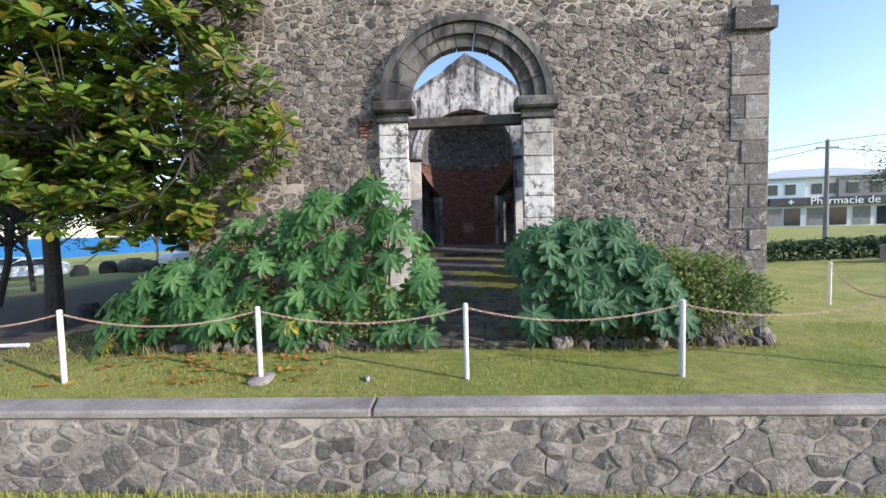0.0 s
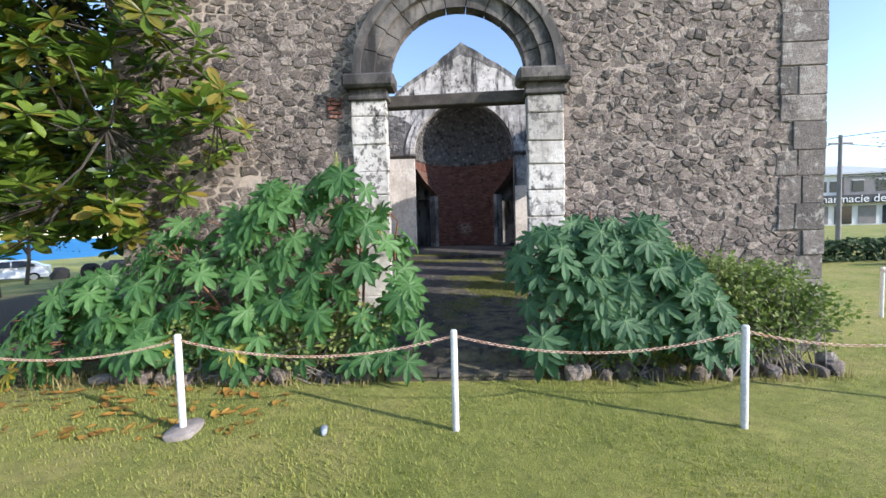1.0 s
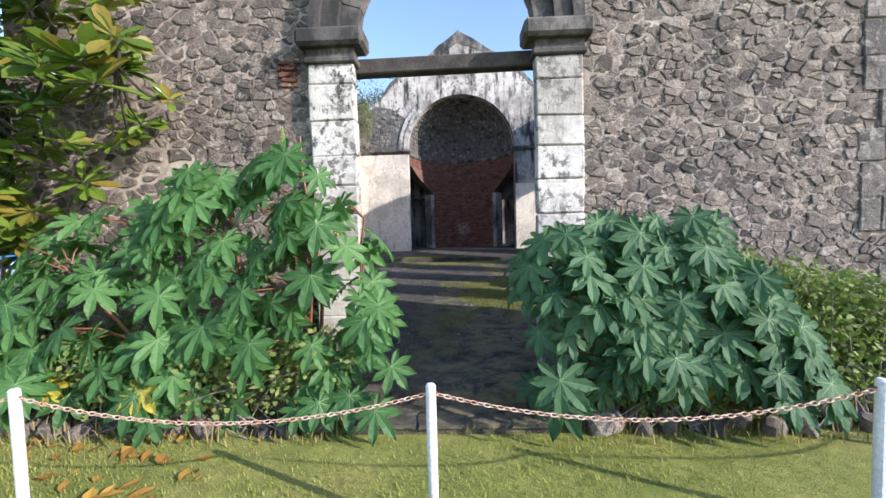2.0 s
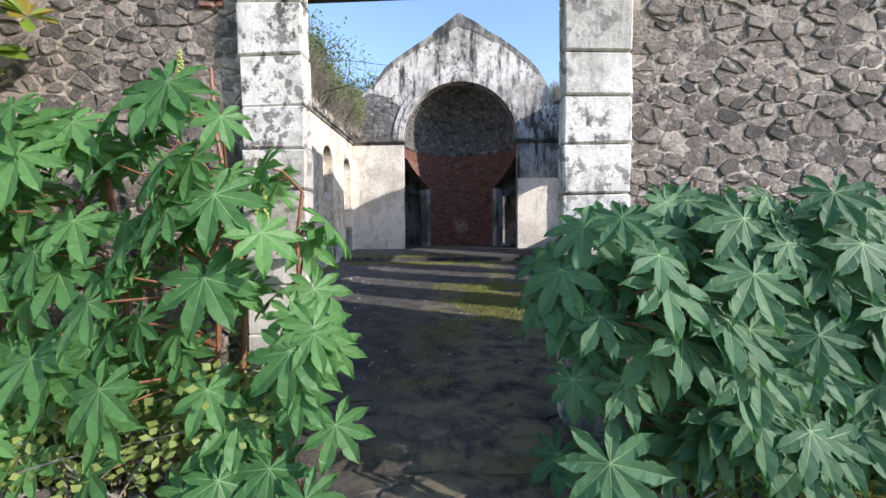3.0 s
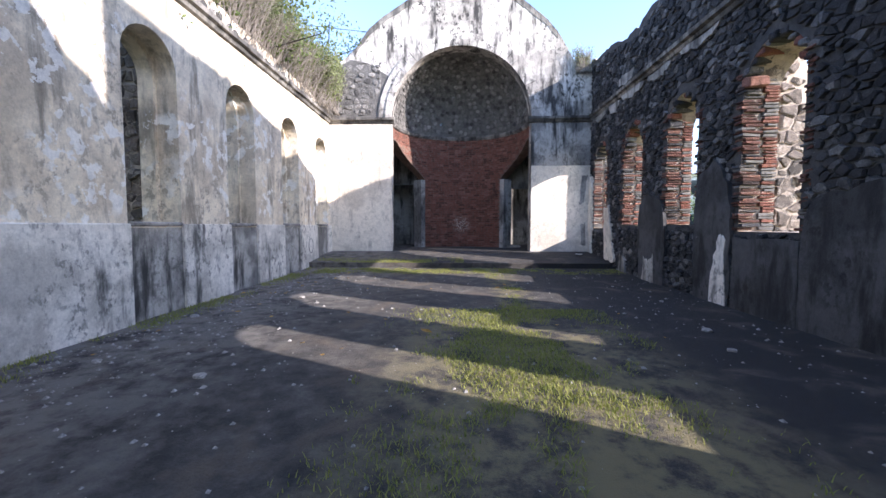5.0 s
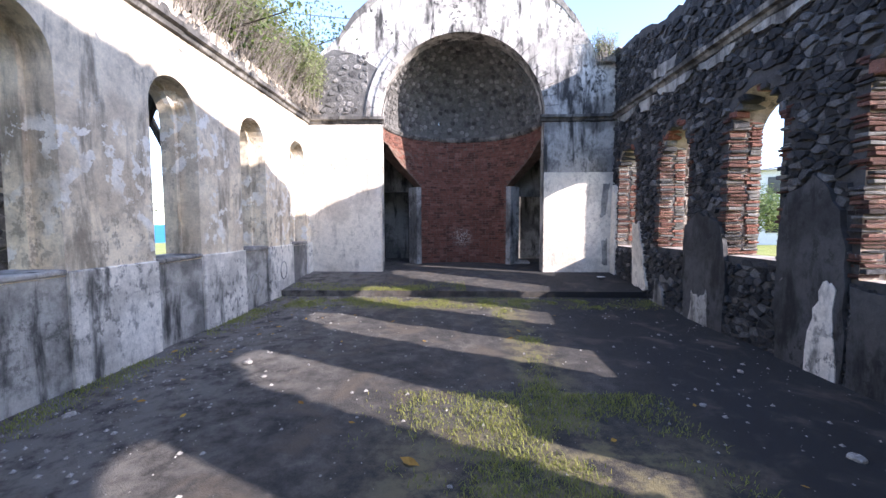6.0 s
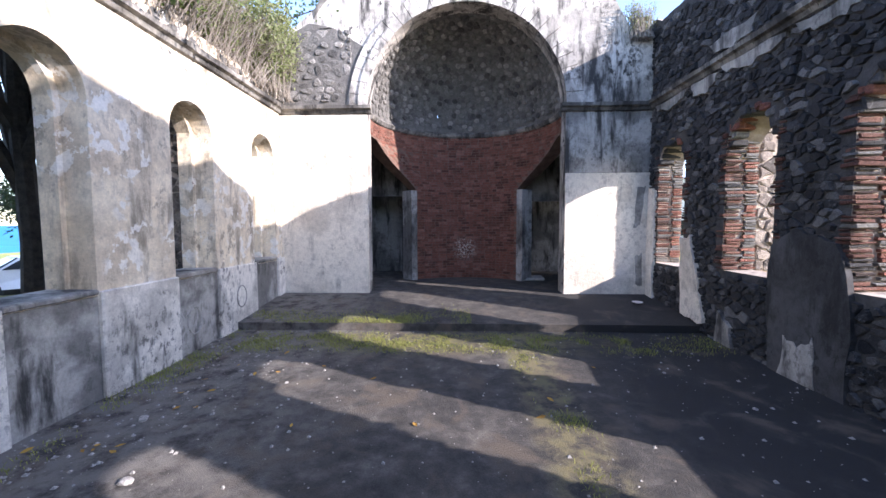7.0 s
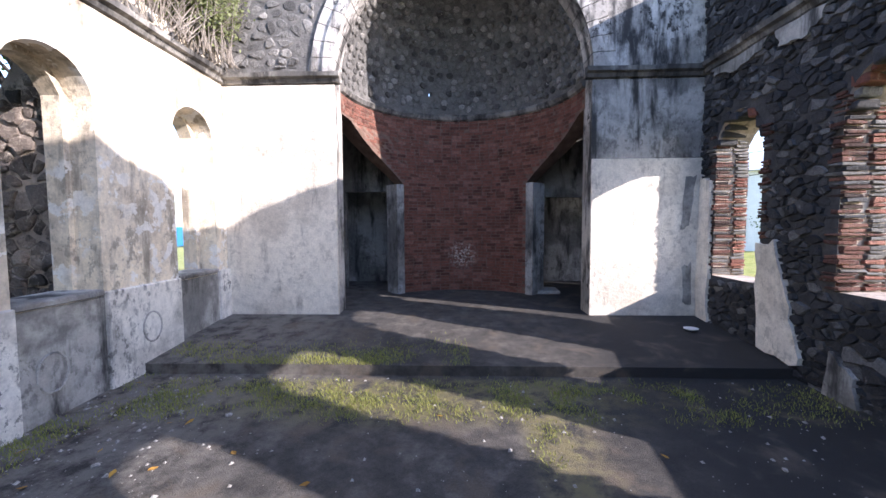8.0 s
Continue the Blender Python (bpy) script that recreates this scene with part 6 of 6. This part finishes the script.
# ---- rubble, grass and litter on the nave floor ----
rng = random.Random(180)
spots = []
for _ in range(300000):
    x, y = rng.uniform(NAVE_L + 0.05, NAVE_R - 0.1), rng.uniform(0.3, 10.15)
    n = noise.noise((x * 0.8, y * 0.8, 9))
    on = 0.0
    if -1.3 < x - 0.35 < 1.9 and y < 5.6:
        on = 1.15 * max(0, 1 - abs(x - 0.9) / 1.6) * (1 if y > 2.4 else 0.6)
    on = max(on, 1.7 * max(0, 1 - abs(x - 1.15 - 0.1 * math.sin(y * 2)) / 0.24) * (0.4 + 0.9 * noise.noise((3, y * 1.4, 4))) if y < 10 else 0)
    on = max(on, 1.3 * max(0, 1 - abs(y - 9.6) / 0.55) * (1 if -3.2 < x < 3.0 else 0.2))
    on = max(on, 1.0 * max(0, 1 - (x - NAVE_L) / 0.55))
    if rng.random() < on * (0.55 + 2.6 * n + 1.4 * noise.noise((x * 3.1, y * 3.1, 2))):
        spots.append((x, y, floor_z(x, y) - 0.004, rng.uniform(0.015, 0.05)))
for _ in range(9000):
    x, y = rng.uniform(NAVE_L + 0.1, 0.4), 10.2 + abs(rng.gauss(0, 0.3))
    if y < 11.3 and rng.random() < 0.5 + 1.2 * noise.noise((x * 1.1, y * 1.5, 9)):
        spots.append((x, y, 0.111 + (y - 10.2) * 0.185 / 1.9, rng.uniform(0.015, 0.05)))
blades("floor_grass", spots, M["floor_grass"], "thin green grass growing through the nave floor", category="grass", width=0.0035, lean=1.4)
M["rubble_pale"] = plain_mat("pale rubble", (0.2, 0.19, 0.175), (0.47, 0.445, 0.41), 30, 0.9)
V, F = [], []
for _ in range(3600):
    x = rng.uniform(NAVE_L + 0.05, NAVE_R - 0.05) if rng.random() < 0.5 else NAVE_L + 0.05 + abs(rng.gauss(0, 0.9))
    y = rng.uniform(0.7, 10.1)
    s = 0.004 + 0.02 * rng.random() ** 5
    z = floor_z(x, y)
    i = len(V)
    V += [(x + s * a * rng.uniform(0.6, 1.4), y + s * b * rng.uniform(0.6, 1.4), z + c * s) for a, b, c in ((-1, -1, -0.3), (1, -1, -0.3), (1, 1, -0.3), (-1, 1, -0.3), (0, 0, 0.9))]
    F += [(i, i + 1, i + 4), (i + 1, i + 2, i + 4), (i + 2, i + 3, i + 4), (i + 3, i, i + 4)]
tagged(mesh_ob("gravel", V, F, M["rubble_pale"]), "scattered pale plaster crumbs and gravel on the floor", "gravel", kind="stuff")
BITS = [(-1.85, 3.1), (-2.3, 6.3), (-1.9, 5.9), (-2.6, 8.4), (3.1, 4.6), (2.5, 5.4), (3.4, 6.2), (-3.2, 5.0), (-2.9, 7.2), (2.75, 8.5), (3.2, 7.6), (-2.0, 9.2), (-3.0, 3.4), (2.9, 3.9)]
for k, (x, y) in enumerate(BITS):
    s = rng.uniform(0.02, 0.05)
    rock("rubble_piece", x, y, floor_z(x, y), s * 1.3, s, s * 0.6, M["rubble_pale"], "pale broken lump of fallen plaster on the floor", "rubble", "fallen rubble", 300 + k)
bm = bmesh.new()
tube(bm, [(0, 0, 0), (0, 0, 0.02), (0, 0, 0.03)], [0.06, 0.1, 0.1], 16)
ob = part("white_plate", bm, M["post"], None)
ob.location = (3.72, 11.4, 0.25)
tagged(ob, "small white plastic dish lying on the chancel floor", "dish")
bm = box_bm(-0.35, 0.35, -0.25, 0.25, 0.0, 0.06, 0.02, None, 0.03)
ob = part("plaster_slab", bm, M["rubble_pale"], None)
ob.location = (2.15, 14.3, 0.33)
tagged(ob, "broken pale slab lying in a side doorway", "rubble")

# plaster remnants on the dark east wall, some painted near-black to hold its shade
def patch(poly, seed, parent, place, thick, mat, name="plaster_remnant"):
    r = random.Random(seed)
    pts = []
    for a, b in zip(poly, poly[1:] + poly[:1]):
        for k in range(4):
            t = k / 4
            pts.append((a[0] + (b[0] - a[0]) * t + r.uniform(-0.03, 0.03), a[1] + (b[1] - a[1]) * t + r.uniform(-0.03, 0.03)))
    n = len(pts)
    V = [place(u, v, thick) for u, v in pts] + [place(u, v, 0) for u, v in pts]
    mesh_ob(name, V, [tuple(range(n))] + [(i, (i + 1) % n, (i + 1) % n + n, i + n) for i in range(n)], mat, parent=parent, label="surviving plaster, some pale, some painted dark as shade")


patch([(11.82, 0.25), (12.1, 0.25), (12.1, 2.6), (11.86, 2.5), (11.85, 1.2)], 1, wall_east, right_at, 0.07, M["white"])
patch([(10.1, 0.15), (10.75, 0.2), (10.8, 1.0), (10.85, 1.55), (10.55, 1.6), (10.3, 0.9), (10.2, 0.5)], 2, wall_east, right_at, 0.075, M["white"])
patch([(9.4, -0.18), (9.8, -0.18), (9.75, 0.45), (9.5, 0.3)], 3, wall_east, right_at, 0.07, M["dado_dark"])
patch([(8.05, -0.18), (8.6, -0.18), (8.5, 0.42), (8.3, 0.36), (8.1, 0.5)], 4, wall_east, right_at, 0.078, M["dado_dark"])
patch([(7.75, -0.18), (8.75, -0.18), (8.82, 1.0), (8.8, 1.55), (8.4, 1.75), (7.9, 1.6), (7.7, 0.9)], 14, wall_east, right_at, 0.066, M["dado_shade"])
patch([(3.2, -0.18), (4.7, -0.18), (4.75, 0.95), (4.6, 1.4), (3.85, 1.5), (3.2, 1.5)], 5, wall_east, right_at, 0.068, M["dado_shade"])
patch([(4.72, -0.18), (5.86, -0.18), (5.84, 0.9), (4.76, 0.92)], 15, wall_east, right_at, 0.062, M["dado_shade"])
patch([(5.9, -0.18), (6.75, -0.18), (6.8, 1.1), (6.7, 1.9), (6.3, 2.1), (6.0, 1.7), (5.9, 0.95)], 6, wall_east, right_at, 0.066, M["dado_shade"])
patch([(5.95, -0.18), (6.35, -0.18), (6.25, 0.5), (6.15, 0.95), (6.0, 0.9)], 16, wall_east, right_at, 0.078, M["dado"])
for k, (u0, u1, z0, z1) in enumerate(((7.7, 8.6, 3.98, 4.18), (8.7, 9.9, 4.02, 4.19), (10.0, 10.7, 3.94, 4.18), (10.8, 11.9, 4.0, 4.19), (9.2, 10.2, 4.42, 4.66), (6.3, 7.4, 4.04, 4.18))):
    patch([(u0, z1), (u0 + 0.1, z0 + 0.06), ((u0 + u1) / 2, z0), (u1 - 0.1, z0 + 0.08), (u1, z1)], 30 + k, wall_east, right_at, 0.064, M["dado_dark" if k % 3 else "sooty"])
patch([(3.92, 1.75), (4.08, 1.8), (4.15, 2.6), (4.0, 2.62)], 7, wall_north, chancel_at, 0.036, M["dado_dark"], "bare_patch")
patch([(4.0, 0.5), (4.12, 0.5), (4.14, 1.2), (3.98, 1.1)], 8, wall_north, chancel_at, 0.036, M["dado_dark"], "bare_patch")

# ring mark and drain mouth on the dado, litter on the lawn
for yy, zz in ((9.1, 0.42), (10.35, 0.55)):
    bm = bmesh.new()
    ring_pts = [(0, 0.15 * math.cos(t), 0.19 * math.sin(t)) for t in [math.tau * k / 20 for k in range(20)]]
    tube(bm, [*ring_pts, ring_pts[0]], 0.012, 5, cap=False)
    o = part("dado_ring", bm, M["dado_dark"], wall_west, "dark oval ring mark")
    o.location = (NAVE_L + 0.052, yy, zz)
ob = rock("crushed_bottle", -1.1, -1.8, LAWN + 0.005, 0.07, 0.03, 0.03, M["carpaint2"], "small crushed plastic bottle lying on the lawn", "litter", "", 401)

# warning sign on the street behind the stone wall
sign = tagged(new("road_sign"), "triangular white road warning sign on a grey post", "road sign")
sign.location = (11.5, 14.56, terrain(11.5, 14.56))
bm = bmesh.new()
tube(bm, [(0, 0, -0.1), (0, 0, 2.8)], 0.035, 10)
part("post", bm, M["house_grey"], sign)
for name, size, y, mat in (("rim", 0.46, 0.0, M["brick"]), ("plate", 0.37, -0.014, M["letter"])):
    V = [(size * math.cos(t), y + d, 2.45 + size * math.sin(t)) for d in (-0.05, -0.04) for t in [math.pi / 2 + k * math.tau / 3 for k in range(3)]]
    o = mesh_ob(name, V, [(0, 1, 2), (5, 4, 3), (0, 1, 4, 3), (1, 2, 5, 4), (2, 0, 3, 5)], mat, parent=sign)
    o.rotation_euler = (0, 0, radians(-50))

# dead leaves and scraps on the nave floor
rng = random.Random(190)
for k in range(46):
    o = new("fallen_leaf", lv)
    x, y = (NAVE_L + 0.15 + abs(rng.gauss(0, 0.7)), rng.uniform(3.2, 10.0)) if k % 3 else (rng.uniform(-2.5, 2.8), rng.uniform(3.4, 10.0))
    o.matrix_basis = pose(x, y, floor_z(x, y) + 0.008, rng.uniform(-14, 14), rng.uniform(-14, 14), rng.uniform(0, 360)) @ Matrix.Scale(rng.uniform(0.3, 0.6), 4)
    tagged(o, "dry curled brown leaf on the dark nave floor", "leaf", "leaves on the floor")
o = new("fallen_leaf", lv)
o.matrix_basis = pose(-0.12, 4.45, floor_z(-0.12, 4.45) + 0.01, 6, -8, 70) @ Matrix.Scale(0.9, 4)
tagged(o, "large orange brown dead leaf on the floor", "leaf", "leaves on the floor")
